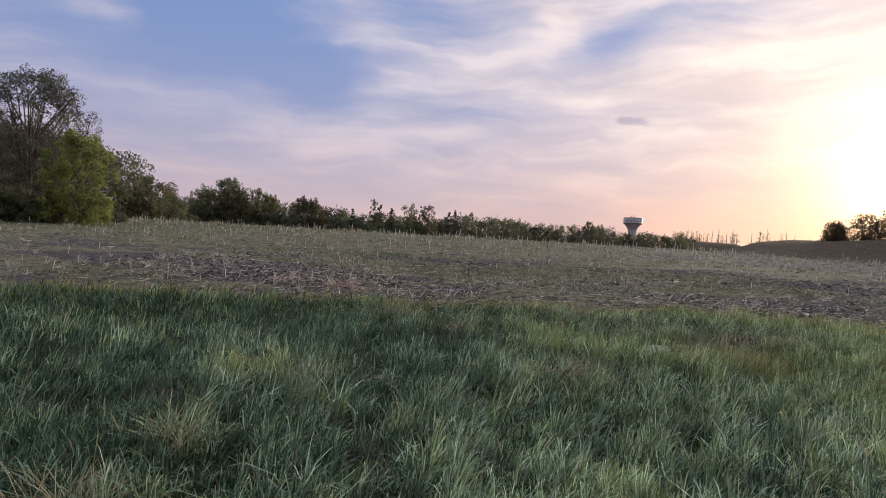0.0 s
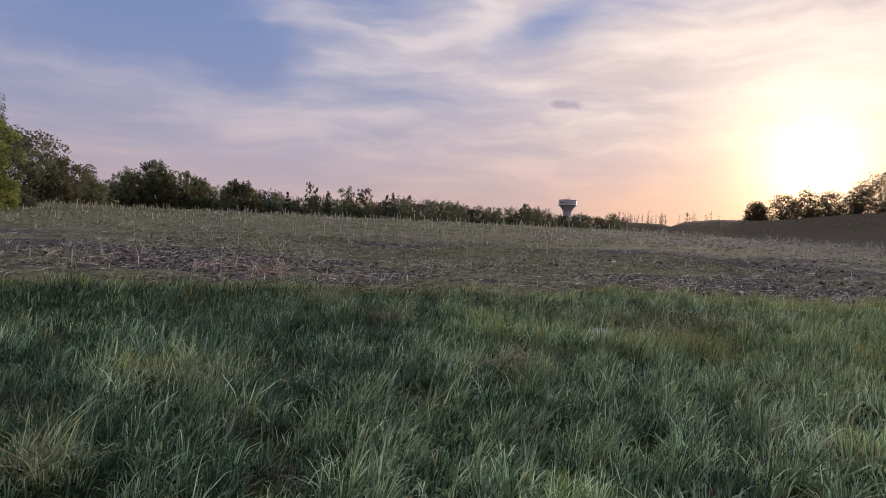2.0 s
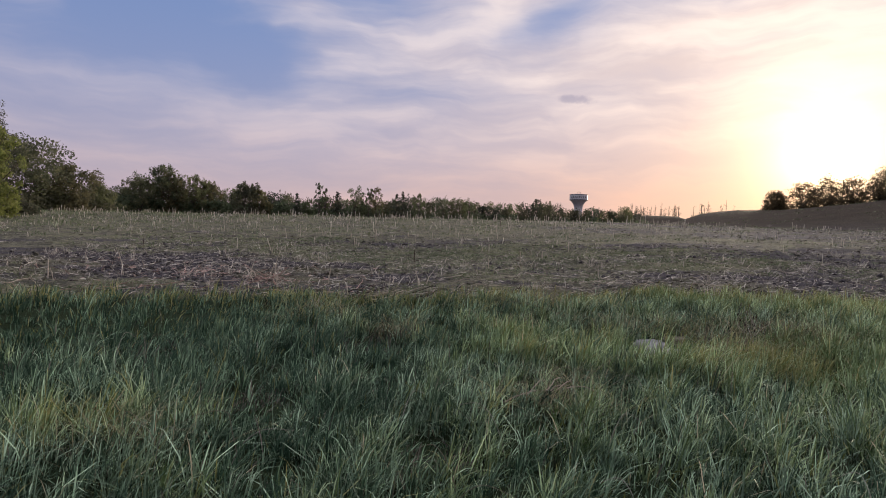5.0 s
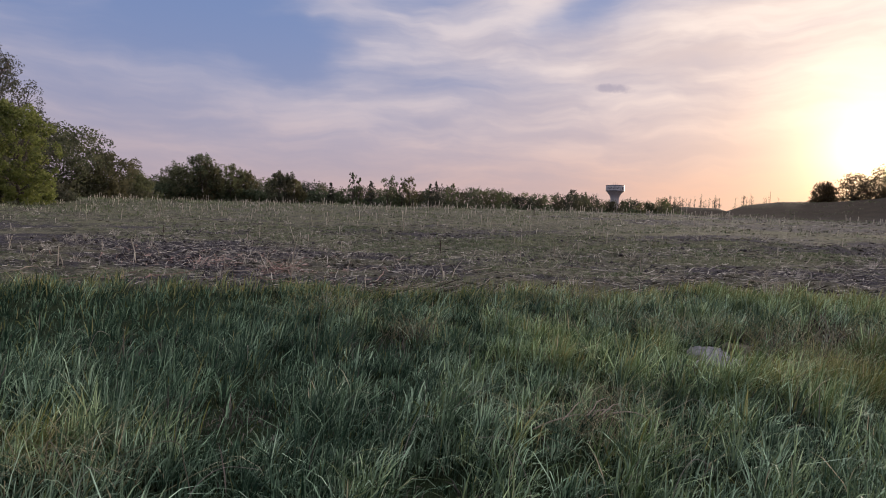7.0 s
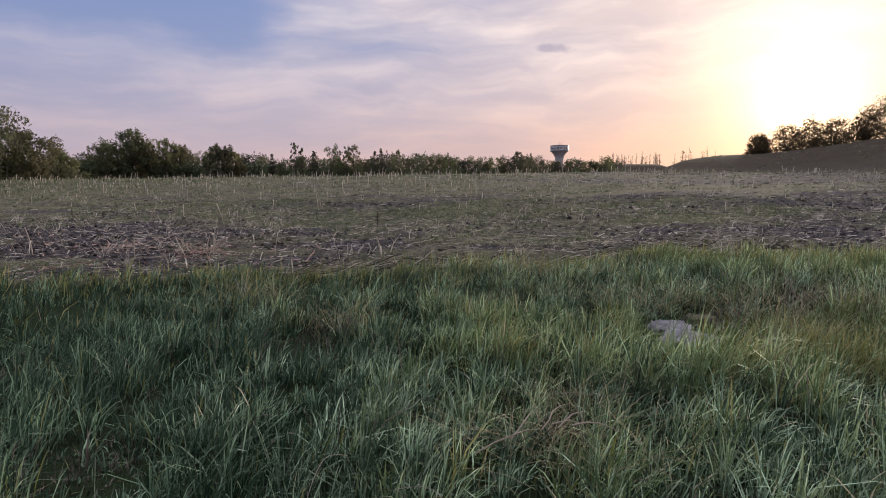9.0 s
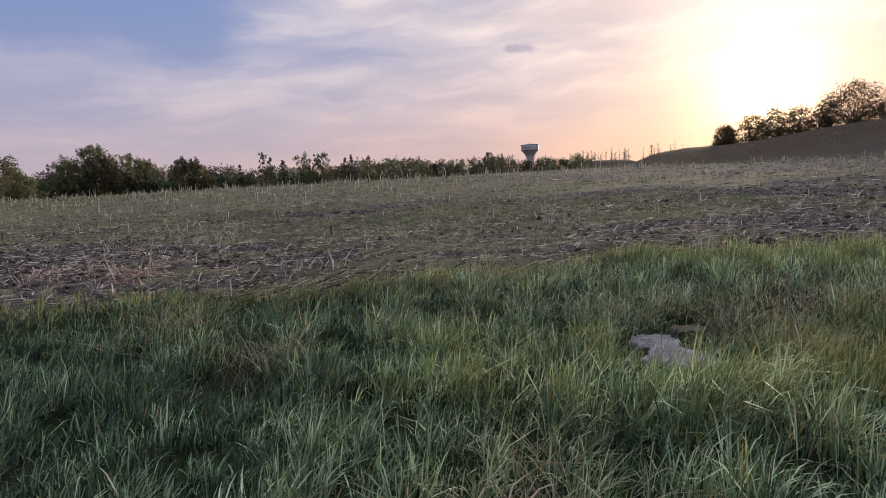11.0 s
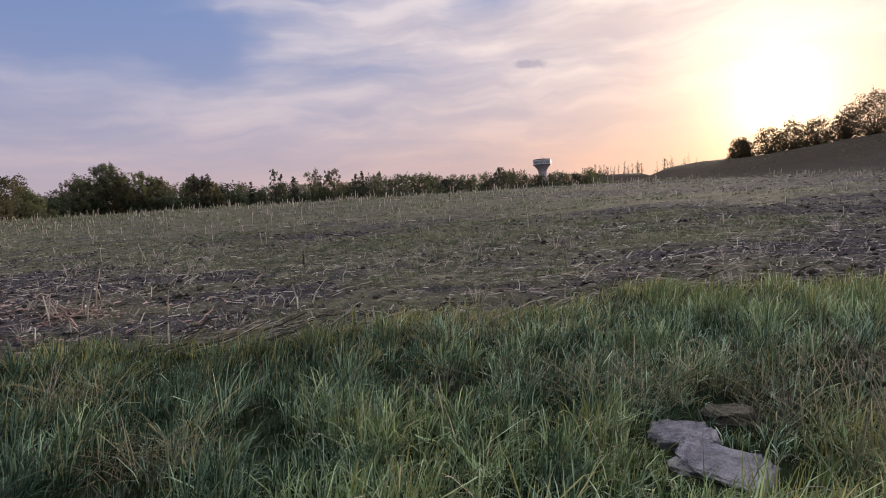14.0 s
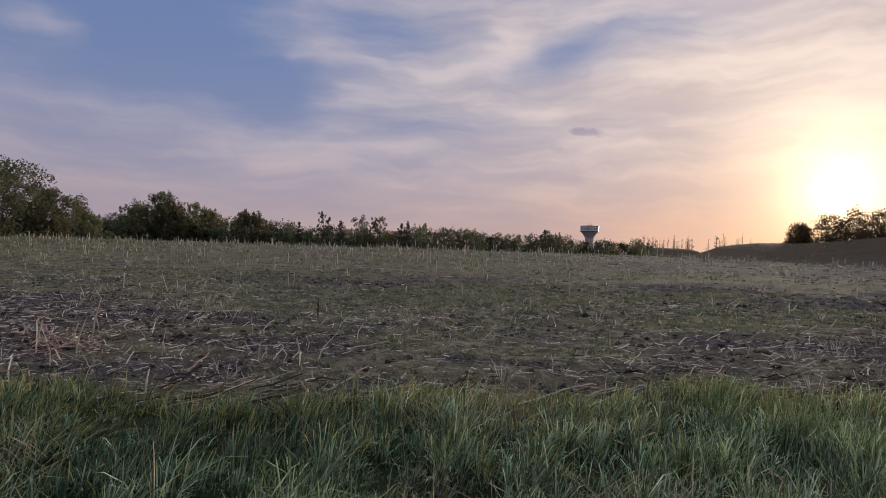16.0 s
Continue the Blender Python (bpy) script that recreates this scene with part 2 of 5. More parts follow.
def ground_material():
    m, n = material("earth_and_turf")
    pos = n.put("ShaderNodeNewGeometry").outputs["Position"]
    x, y, z = n.put("ShaderNodeSeparateXYZ", {0: pos}).outputs
    edge = n.math("SUBTRACT", y, n.math("ADD", 12.1, n.math("MULTIPLY", x, 0.22)))
    edge = n.math("ADD", edge, n.math("MULTIPLY", n.math("SUBTRACT", n.noise(pos, 0.9, 4.0), 0.5), 1.4))
    field = n.between(edge, -0.4, 0.4)
    grain, mid = n.noise(pos, 38.0, 6.0, 0.7), n.noise(pos, 5.0, 5.0, 0.6)
    drawn = n.put("ShaderNodeMapping", {"Vector": pos, "Scale": (0.55, 1.9, 1.0)}).outputs[0]
    streak, blotch = n.noise(drawn, 2.2, 6.0, 0.7), n.noise(drawn, 0.5, 5.0, 0.65)
    turf = n.mix(mid, (0.016, 0.026, 0.013, 1), (0.032, 0.044, 0.021, 1))
    soil = n.mix(n.between(grain, 0.35, 0.7), (0.024, 0.022, 0.026, 1), (0.125, 0.112, 0.122, 1))
    soil = n.mix(n.math("MULTIPLY", n.between(mid, 0.58, 0.72), 0.6), soil, (0.31, 0.27, 0.235, 1))
    tuft = n.math("ADD", n.math("MULTIPLY", n.noise(pos, 11.0, 5.0, 0.65), 0.6), n.math("MULTIPLY", grain, 0.4))
    weed = n.mix(n.between(tuft, 0.38, 0.62), (0.064, 0.066, 0.044, 1), (0.225, 0.205, 0.152, 1))
    # weed colour mixed with a darker one in random patches
    dark_patch = n.math("SUBTRACT", 1.0, n.between(n.noise(pos, 3.6, 6.0, 0.65), 0.44, 0.53))
    weed = n.mix(n.math("MULTIPLY", dark_patch, 0.8), weed, (0.042, 0.042, 0.031, 1))
    bare = n.put("ShaderNodeAttribute")
    bare.attribute_name = "bare"
    green = n.math("ADD", n.math("MULTIPLY", n.math("SUBTRACT", mid, 0.5), 0.9), n.math("SUBTRACT", 1.0, bare.outputs["Fac"]))
    green = n.math("ADD", green, n.math("MULTIPLY", n.math("SUBTRACT", n.noise(pos, 1.1, 5.0, 0.6), 0.5), 0.9))
    green = n.between(green, 0.42, 0.62)
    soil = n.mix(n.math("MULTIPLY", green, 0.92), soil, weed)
    soil = n.mix(n.math("MULTIPLY", n.between(streak, 0.54, 0.68), 0.55), soil, (0.070, 0.064, 0.058, 1))
    soil = n.mix(n.math("MULTIPLY", n.between(blotch, 0.48, 0.62), 0.5), soil, (0.165, 0.160, 0.095, 1))
    soil = n.mix(n.math("MULTIPLY", n.between(n.noise(drawn, 9.0, 4.0, 0.7), 0.58, 0.68), 0.5), soil, (0.38, 0.34, 0.30, 1))
    far = n.between(y, 52.0, 75.0)
    rough_grass = n.mix(n.noise(pos, 0.6, 5.0), (0.035, 0.030, 0.024, 1), (0.085, 0.068, 0.052, 1))
    col = n.mix(field, turf, soil)
    col = n.mix(far, col, rough_grass)
    relief = n.math("ADD", n.math("MULTIPLY", grain, 0.4), mid)
    finish(n, col, 0.95, relief, 0.8, 0.09, spec=0.05)
    return m


def straw_material(name, a, b, translucent=0.15):
    m, n = material(name)
    g = n.put("ShaderNodeNewGeometry")
    col = n.mix(g.outputs["Random Per Island"], (*a, 1), (*b, 1))
    streak = n.noise(g.outputs["Position"], 60.0, 3.0)
    col = n.mix(n.math("MULTIPLY", n.between(streak, 0.5, 0.7), 0.35), col, (0.15, 0.125, 0.10, 1))
    finish(n, col, 0.85, translucent=translucent, spec=0.08)
    return m


def bark_material():
    m, n = material("bark")
    c = n.put("ShaderNodeTexCoord").outputs["Object"]
    s = n.put("ShaderNodeMapping", {"Vector": c, "Scale": (9, 9, 1.6)}).outputs[0]
    k = n.noise(s, 2.0, 6.0, 0.7)
    finish(n, n.mix(n.between(k, 0.35, 0.7), (0.045, 0.036, 0.030, 1), (0.16, 0.13, 0.105, 1)), 0.9, k, 0.8, 0.03)
    return m


def stone_material(name, a, b, c):
    m, n = material(name)
    o = n.put("ShaderNodeTexCoord").outputs["Object"]
    k, s = n.noise(o, 9.0, 8.0, 0.65), n.noise(o, 55.0, 4.0, 0.7)
    col = n.mix(n.between(k, 0.38, 0.66), (*a, 1), (*b, 1))
    col = n.mix(n.math("MULTIPLY", n.between(s, 0.58, 0.72), 0.7), col, (*c, 1))
    finish(n, col, 0.9, n.math("ADD", k, n.math("MULTIPLY", s, 0.7)), 1.0, 0.07)
    return m


def paint_material(name, col, dirt, rough=0.45):
    m, n = material(name)
    o = n.put("ShaderNodeTexCoord").outputs["Object"]
    s = n.put("ShaderNodeMapping", {"Vector": o, "Scale": (1.2, 1.2, 0.15)}).outputs[0]
    k = n.noise(s, 1.0, 5.0, 0.6)
    finish(n, n.mix(n.math("MULTIPLY", n.between(k, 0.45, 0.75), 0.5), (*col, 1), (*dirt, 1)), rough)
    return m


GROUND = ground_material()
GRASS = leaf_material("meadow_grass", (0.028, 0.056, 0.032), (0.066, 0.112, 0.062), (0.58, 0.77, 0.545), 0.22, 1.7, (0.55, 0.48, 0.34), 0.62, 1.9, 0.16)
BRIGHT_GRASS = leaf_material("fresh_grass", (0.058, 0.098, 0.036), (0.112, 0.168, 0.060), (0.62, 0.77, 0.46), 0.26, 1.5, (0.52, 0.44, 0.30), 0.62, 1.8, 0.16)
# yellow-green, with the backlight on edge and mounds put into the colour
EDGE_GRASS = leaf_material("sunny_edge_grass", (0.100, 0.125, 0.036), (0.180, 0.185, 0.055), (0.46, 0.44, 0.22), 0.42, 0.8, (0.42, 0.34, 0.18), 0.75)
# deep green, with the shade of hollows and the left side mixed in
SHADED_GRASS = leaf_material("shaded_grass", (0.015, 0.040, 0.024), (0.032, 0.068, 0.042), (0.33, 0.48, 0.31), 0.22, 1.3, None, 0.62, 2.6, 0.16)
# very dark leaf colour that stands in for the shade between tufts
SHADE_LAYER = leaf_material("shade_layer_leaves", (0.015, 0.024, 0.014), (0.030, 0.039, 0.022), (0.075, 0.082, 0.050), 0.12, 2.0, None, 0.8, 2.0, 0.05)
WITHERED = leaf_material("withered_grass", (0.055, 0.045, 0.044), (0.105, 0.088, 0.080), (0.26, 0.225, 0.19), 0.15, 2.0, None, 0.85, 1.5, 0.05)
FIELD_GRASS = leaf_material("field_weeds", (0.066, 0.098, 0.048), (0.136, 0.156, 0.084), (0.29, 0.305, 0.20), 0.25, 0.5)
STRAW = straw_material("straw", (0.20, 0.18, 0.158), (0.62, 0.57, 0.505))
STALK = straw_material("cut_stalk", (0.40, 0.345, 0.28), (0.70, 0.63, 0.53))
DARK_STALK = straw_material("rotten_stalk", (0.035, 0.028, 0.024), (0.07, 0.055, 0.045), 0.0)
PALE_STRAW = straw_material("weathered_straw", (0.14, 0.12, 0.09), (0.24, 0.21, 0.16), 0.0)
THATCH = straw_material("dead_thatch", (0.14, 0.125, 0.068), (0.36, 0.33, 0.21), 0.1)
SEED = straw_material("dark_seed_head", (0.035, 0.025, 0.022), (0.075, 0.052, 0.042), 0.0)
RED_STRAW = straw_material("reddish_husk", (0.30, 0.19, 0.165), (0.55, 0.40, 0.35))
BARK = bark_material()
DRY_WOOD = straw_material("dry_branch", (0.34, 0.28, 0.23), (0.46, 0.39, 0.33), 0.0)
DARK_LEAF = leaf_material("dark_leaves", (0.074, 0.084, 0.056), (0.104, 0.110, 0.068), (0.17, 0.165, 0.11), 0.55, 0.35, apart=0.45)
OLIVE_LEAF = leaf_material("olive_leaves", (0.092, 0.100, 0.056), (0.125, 0.122, 0.066), (0.18, 0.165, 0.10), 0.55, 0.3, apart=0.45)
GREY_LEAF = leaf_material("grey_green_leaves", (0.058, 0.064, 0.052), (0.086, 0.090, 0.066), (0.15, 0.145, 0.11), 0.40, 0.35)
YELLOW_LEAF = leaf_material("spring_leaves", (0.100, 0.125, 0.040), (0.180, 0.205, 0.056), (0.28, 0.29, 0.11), 0.55, 0.6)
NEEDLE = leaf_material("needles", (0.046, 0.055, 0.040), (0.062, 0.070, 0.048), (0.10, 0.10, 0.07), 0.3, 0.5)
BUSH_LEAF = leaf_material("bush_leaves", (0.075, 0.062, 0.038), (0.105, 0.080, 0.046), (0.15, 0.105, 0.06), 0.6, 0.4)
PALE_STONE = stone_material("pale_stone", (0.27, 0.265, 0.30), (0.53, 0.51, 0.57), (0.15, 0.135, 0.13))
MOSS_STONE = stone_material("mossy_stone", (0.16, 0.15, 0.11), (0.30, 0.27, 0.22), (0.09, 0.10, 0.05))
TOWER_PAINT = paint_material("tower_paint", (0.50, 0.48, 0.50), (0.33, 0.31, 0.32))
TOWER_WHITE = paint_material("tower_band", (0.62, 0.60, 0.62), (0.48, 0.46, 0.47))
TOWER_DARK = paint_material("tower_lettering", (0.05, 0.055, 0.08), (0.08, 0.08, 0.10))


# ---------------------------------------------------------------- tools
def poly_mesh(name, verts, loops, totals, mat):
    """A mesh from flat arrays of corners."""
    me = bpy.data.meshes.new(name)
    verts = np.asarray(verts, np.float32)
    me.vertices.add(len(verts))
    me.vertices.foreach_set("co", verts.ravel())
    me.loops.add(len(loops))
    me.loops.foreach_set("vertex_index", np.asarray(loops, np.int32))
    starts = np.concatenate([[0], np.cumsum(totals)[:-1]]).astype(np.int32)
    me.polygons.add(len(totals))
    me.polygons.foreach_set("loop_start", starts)
    me.update(calc_edges=True)
    me.validate()
    me.materials.append(mat)
    return me


def child(name, me, parent, label=""):
    ob = new(name, me)
    ob.parent = parent
    if label:
        tagged(ob, label)
    return ob


def part(name, bm, mat, parent=None, label="", smooth=False):
    me = bpy.data.meshes.new(name)
    bm.to_mesh(me)
    bm.free()
    me.materials.append(mat)
    if smooth:
        for p in me.polygons:
            p.use_smooth = True
    ob = new(name, me)
    if parent:
        ob.parent = parent
    if label:
        tagged(ob, label)
    return ob


KY = np.array([-700, -60, 0, 4, 9, 12, 18, 25, 35, 45, 55, 80, 150, 300, 600, 2600])
KZ = np.array([-4, -0.4, -0.08, -0.02, 0.17, 0.42, 0.80, 1.25, 1.85, 2.40, 2.50, 2.35, 2.1, 1.5, -4, -40])
RIDGE_AZ = np.array([4.0, 8.0, 10, 12.5, 15.5, 22.3, 26, 28.5, 31.0, 32.4, 34, 45, 70])
RIDGE_Z = np.array([0.0, 1.5, 2.7, 3.3, 3.5, 4.9, 5.6, 5.9, 5.6, 4.7, 5.2, 3.0, 0.0])


def profile(y):
    return (np.interp(y - 1.2, KY, KZ) + np.interp(y, KY, KZ) + np.interp(y + 1.2, KY, KZ)) / 3


def ripple(x, y, s, seed):
    """Cheap smooth relief between -1 and 1."""
    v = np.zeros_like(x)
    r = np.random.RandomState(seed)
    for k in range(7):
        a, f, p = r.uniform(0, 2 * np.pi), s * r.uniform(0.6, 1.9), r.uniform(0, 6.3)
        v += np.sin((x * np.cos(a) + y * np.sin(a)) * f + p)
    return v / 4.0


def edge_y(x):
    """The line where the meadow ends and the field begins."""
    return 12.1 + 0.22 * x + 0.28 * np.sin(x * 0.9 + 1.0) + 0.16 * np.sin(x * 2.3)


def bareness(x, y):
    """How bare the field lies: 1 on open soil, 0 among weeds."""
    v = 0.24 + 0.14 * np.clip(x / 6, -0.9, 1.2) + 0.13 * np.clip((x + 2.5) / 4, 0, 1) + 0.26 * ripple(x, y * 1.5, 0.42, 43) + 0.20 * ripple(x, y * 1.3, 1.5, 44)
    for cx, cy, rx, ry, g in ((-7.6, 13.5, 3.6, 1.9, 0.95), (-12.5, 15.0, 4.5, 2.0, 0.8), (-6.6, 21.8, 3.0, 2.6, 0.6), (-1.0, 13.2, 5.0, 0.6, 0.25), (4.0, 15.5, 5.0, 1.0, 0.25), (-18, 19, 5, 2, 0.5)):
        v = v + g * np.exp(-(((x - cx) / rx) ** 2 + ((y - cy) / ry) ** 2))
    v = v + 0.45 * np.exp(-np.abs(y - edge_y(x) - 0.6) / 0.5)
    return np.clip(v, 0, 1)


def height(x, y):
    x, y = np.asarray(x, float), np.asarray(y, float)
    z = profile(y) - 0.016 * np.clip(x - 3, 0, 60) * np.clip((y - 12) / 30, 0, 1)
    meadow = 1 / (1 + np.exp(np.clip((y - edge_y(x)) * 3, -50, 50)))
    z = z + meadow * (0.05 * ripple(x, y, 1.6, 3) + 0.025 * ripple(x, y, 4.0, 5))
    near = np.clip(1.5 - np.hypot(x, y - 15) / 40, 0, 1)
    z = z + (1 - meadow) * near * (0.035 * ripple(x, y, 0.8, 7) + 0.014 * ripple(x, y, 7.0, 9))
    rough = (1 - meadow) * np.clip((30 - y) / 8, 0, 1) * np.clip(bareness(x, y) * 1.4 - 0.1, 0.25, 1)
    lumps = np.abs(ripple(x, y * 1.3, 13.0, 14)) + 0.7 * np.abs(ripple(x, y, 24.0, 15))
    z = z + rough * (0.055 * lumps - 0.035)
    row = np.sin((y - 0.18 * x) * 8.27 + 1.2 * ripple(x, y, 0.6, 17)) * np.clip(0.5 + 0.8 * ripple(x, y, 0.9, 18), 0, 1)
    z = z + (1 - meadow) * np.clip((y - edge_y(x)) / 0.8, 0, 1) * np.clip((32 - y) / 8, 0, 1) * 0.03 * row
    r, az = np.hypot(x, y), np.degrees(np.arctan2(x, y))
    front = np.clip((r - 62) / 34, 0, 1)
    back = np.clip((150 - r) / 45, 0, 1)
    rise = front * front * (3 - 2 * front) * back * back * (3 - 2 * back)
    z = z + np.interp(az, RIDGE_AZ, RIDGE_Z, left=0, right=0) * rise * (1 + 0.03 * ripple(x, y, 0.25, 11))
    # a low flat-topped bank far off
    b = np.clip((r - 225) / 30, 0, 1) * np.clip((330 - r) / 40, 0, 1) * np.clip((az - 2.6) / 1.0, 0, 1) * np.clip((10.0 - az) / 1.0, 0, 1)
    return z + b * 9.0


def steps(fine_lo, fine_hi, step, lo, hi, growth=1.13):
    v = list(np.arange(fine_lo, fine_hi, step))
    s, a = step, fine_lo
    while a > lo:
        s *= growth
        a -= s
        v.insert(0, a)
    s, a = step, v[-1]
    while a < hi:
        s *= growth
        a += s
        v.append(a)
    return np.array(v)


def build_ground():
    xs, ys = steps(-13.5, 8.5, 0.10, -2400, 2400, 1.11), np.concatenate([steps(1, 10.5, 0.14, -1200, 10.5, 1.16), steps(10.6, 18.6, 0.09, 10.6, 30, 1.03)[:-1], steps(30, 30.3, 0.35, 30, 3200, 1.08)])
    gx, gy = np.meshgrid(xs, ys)
    v = np.stack([gx, gy, height(gx, gy)], -1).reshape(-1, 3)
    nx, ny = len(xs), len(ys)
    i = (np.arange(ny - 1)[:, None] * nx + np.arange(nx - 1)[None]).ravel()
    f = np.stack([i, i + 1, i + nx + 1, i + nx], -1)
    me = poly_mesh("ground", v, f.ravel(), np.full(len(f), 4), GROUND)
    me.polygons.foreach_set("use_smooth", np.ones(len(f), bool))
    layer = me.attributes.new("bare", "FLOAT", "POINT")
    layer.data.foreach_set("value", bareness(v[:, 0], v[:, 1]).astype(np.float32))
    tagged(new("ground", me), "meadow turf and brown stubble field rising to a low crest", "ground", kind="structure")


build_ground()


# ---------------------------------------------------------------- grass, straw and stubble
def blades(name, px, py, pz, tall, wide, lean, turn, curl, mat, fine=True):
    """Tapered bent blades: one or two bent quads and a tip each."""
    n = len(px)
    root = np.stack([px, py, pz], -1)
    way = np.stack([np.cos(turn), np.sin(turn), np.zeros(n)], -1)
    face = turn + np.random.uniform(-1.2, 1.2, n)
    side = np.stack([-np.sin(face), np.cos(face), np.zeros(n)], -1)
    rows = ((0.0, 0.8), (0.45, 1.0), (0.8, 0.72)) if fine else ((0.0, 0.8), (0.55, 0.95))
    k = 2 * len(rows)
    v = np.empty((n, k + 1, 3))
    for j, (t, w) in enumerate(rows):
        mid = root + way * (tall * (lean * t + curl * t * t))[:, None]
        mid[:, 2] += tall * t * (1 - 0.32 * curl * t)
        v[:, 2 * j] = mid - side * (wide * w / 2)[:, None]
        v[:, 2 * j + 1] = mid + side * (wide * w / 2)[:, None]
    v[:, k] = root + way * (tall * (lean + curl * 1.05))[:, None]
    v[:, k, 2] += tall * (1 - 0.45 * curl)
    corner = [0, 1, 3, 2, 2, 3, 5, 4, 4, 5, 6] if fine else [0, 1, 3, 2, 2, 3, 4]
    loops = (np.arange(n)[:, None] * (k + 1) + np.array(corner)[None]).ravel()
    me = poly_mesh(name, v.reshape(-1, 3), loops, np.tile([4, 4, 3] if fine else [4, 3], n), mat)
    return new(name, me)


STONES = [(0.57, 9.05, 0.30), (0.43, 9.38, 0.21), (0.76, 9.66, 0.14)]


def clear_of_stones(x, y, grow=1.0):
    keep = np.ones(len(x), bool)
    for sx, sy, sr in STONES:
        keep &= np.hypot((x - sx), (y - sy) * 1.15) > sr * grow
    return keep


# meadow mounds tinted as sunlit, hollows darkened as shaded: x, y, radius, tone
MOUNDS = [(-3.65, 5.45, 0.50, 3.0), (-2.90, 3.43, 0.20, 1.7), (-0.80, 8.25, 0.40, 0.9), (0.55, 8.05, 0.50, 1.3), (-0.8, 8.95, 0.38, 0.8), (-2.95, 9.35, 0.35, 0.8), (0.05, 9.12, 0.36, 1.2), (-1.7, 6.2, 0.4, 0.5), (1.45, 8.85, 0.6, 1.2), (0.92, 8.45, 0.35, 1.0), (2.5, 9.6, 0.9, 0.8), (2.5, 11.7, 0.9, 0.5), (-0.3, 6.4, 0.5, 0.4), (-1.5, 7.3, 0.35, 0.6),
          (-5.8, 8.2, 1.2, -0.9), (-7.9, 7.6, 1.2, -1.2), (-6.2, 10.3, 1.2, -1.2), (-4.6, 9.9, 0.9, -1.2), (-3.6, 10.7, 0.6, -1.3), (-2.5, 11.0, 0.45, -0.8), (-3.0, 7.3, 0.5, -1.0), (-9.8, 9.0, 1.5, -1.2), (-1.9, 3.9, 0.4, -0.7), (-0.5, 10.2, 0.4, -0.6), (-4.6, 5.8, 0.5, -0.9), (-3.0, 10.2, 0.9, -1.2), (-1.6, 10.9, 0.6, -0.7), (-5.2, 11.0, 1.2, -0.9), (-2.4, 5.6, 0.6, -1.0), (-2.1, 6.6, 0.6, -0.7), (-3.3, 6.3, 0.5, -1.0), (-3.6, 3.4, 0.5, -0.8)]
# trodden hollows where the green thins out over dead grass: x, y, radius
HOLLOWS = [(-2.55, 8.32, 0.34), (-4.30, 3.85, 0.38), (-2.88, 6.22, 0.34), (-3.80, 4.40, 0.32), (-2.04, 4.52, 0.26), (-4.63, 7.50, 0.34), (-2.45, 8.85, 0.24), (-1.09, 10.04, 0.34), (-2.62, 10.35, 0.18), (-0.49, 7.10, 0.15), (-1.95, 10.67, 0.20), (-0.80, 11.35, 0.26), (-1.55, 3.80, 0.20), (0.95, 9.75, 0.30), (1.9, 10.3, 0.35), (-1.25, 5.6, 0.20), (-5.6, 6.3, 0.35)]


def hollow(x, y):
    v = np.zeros_like(x)
    for hx, hy, hr in HOLLOWS:
        v = np.maximum(v, np.exp(-(((x - hx) ** 2 + ((y - hy) * 1.2) ** 2) / hr ** 2) ** 1.5))
    return v


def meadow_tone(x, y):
    """Painted light and dark of the sward, and how much higher it stands there."""
    # the x term paints the shaded left darker and the right brighter
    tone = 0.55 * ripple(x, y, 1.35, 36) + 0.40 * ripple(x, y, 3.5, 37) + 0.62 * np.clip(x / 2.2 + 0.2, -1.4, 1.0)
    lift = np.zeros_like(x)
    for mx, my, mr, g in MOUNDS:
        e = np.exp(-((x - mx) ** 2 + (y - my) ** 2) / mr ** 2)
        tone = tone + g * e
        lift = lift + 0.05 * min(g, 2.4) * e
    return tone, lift


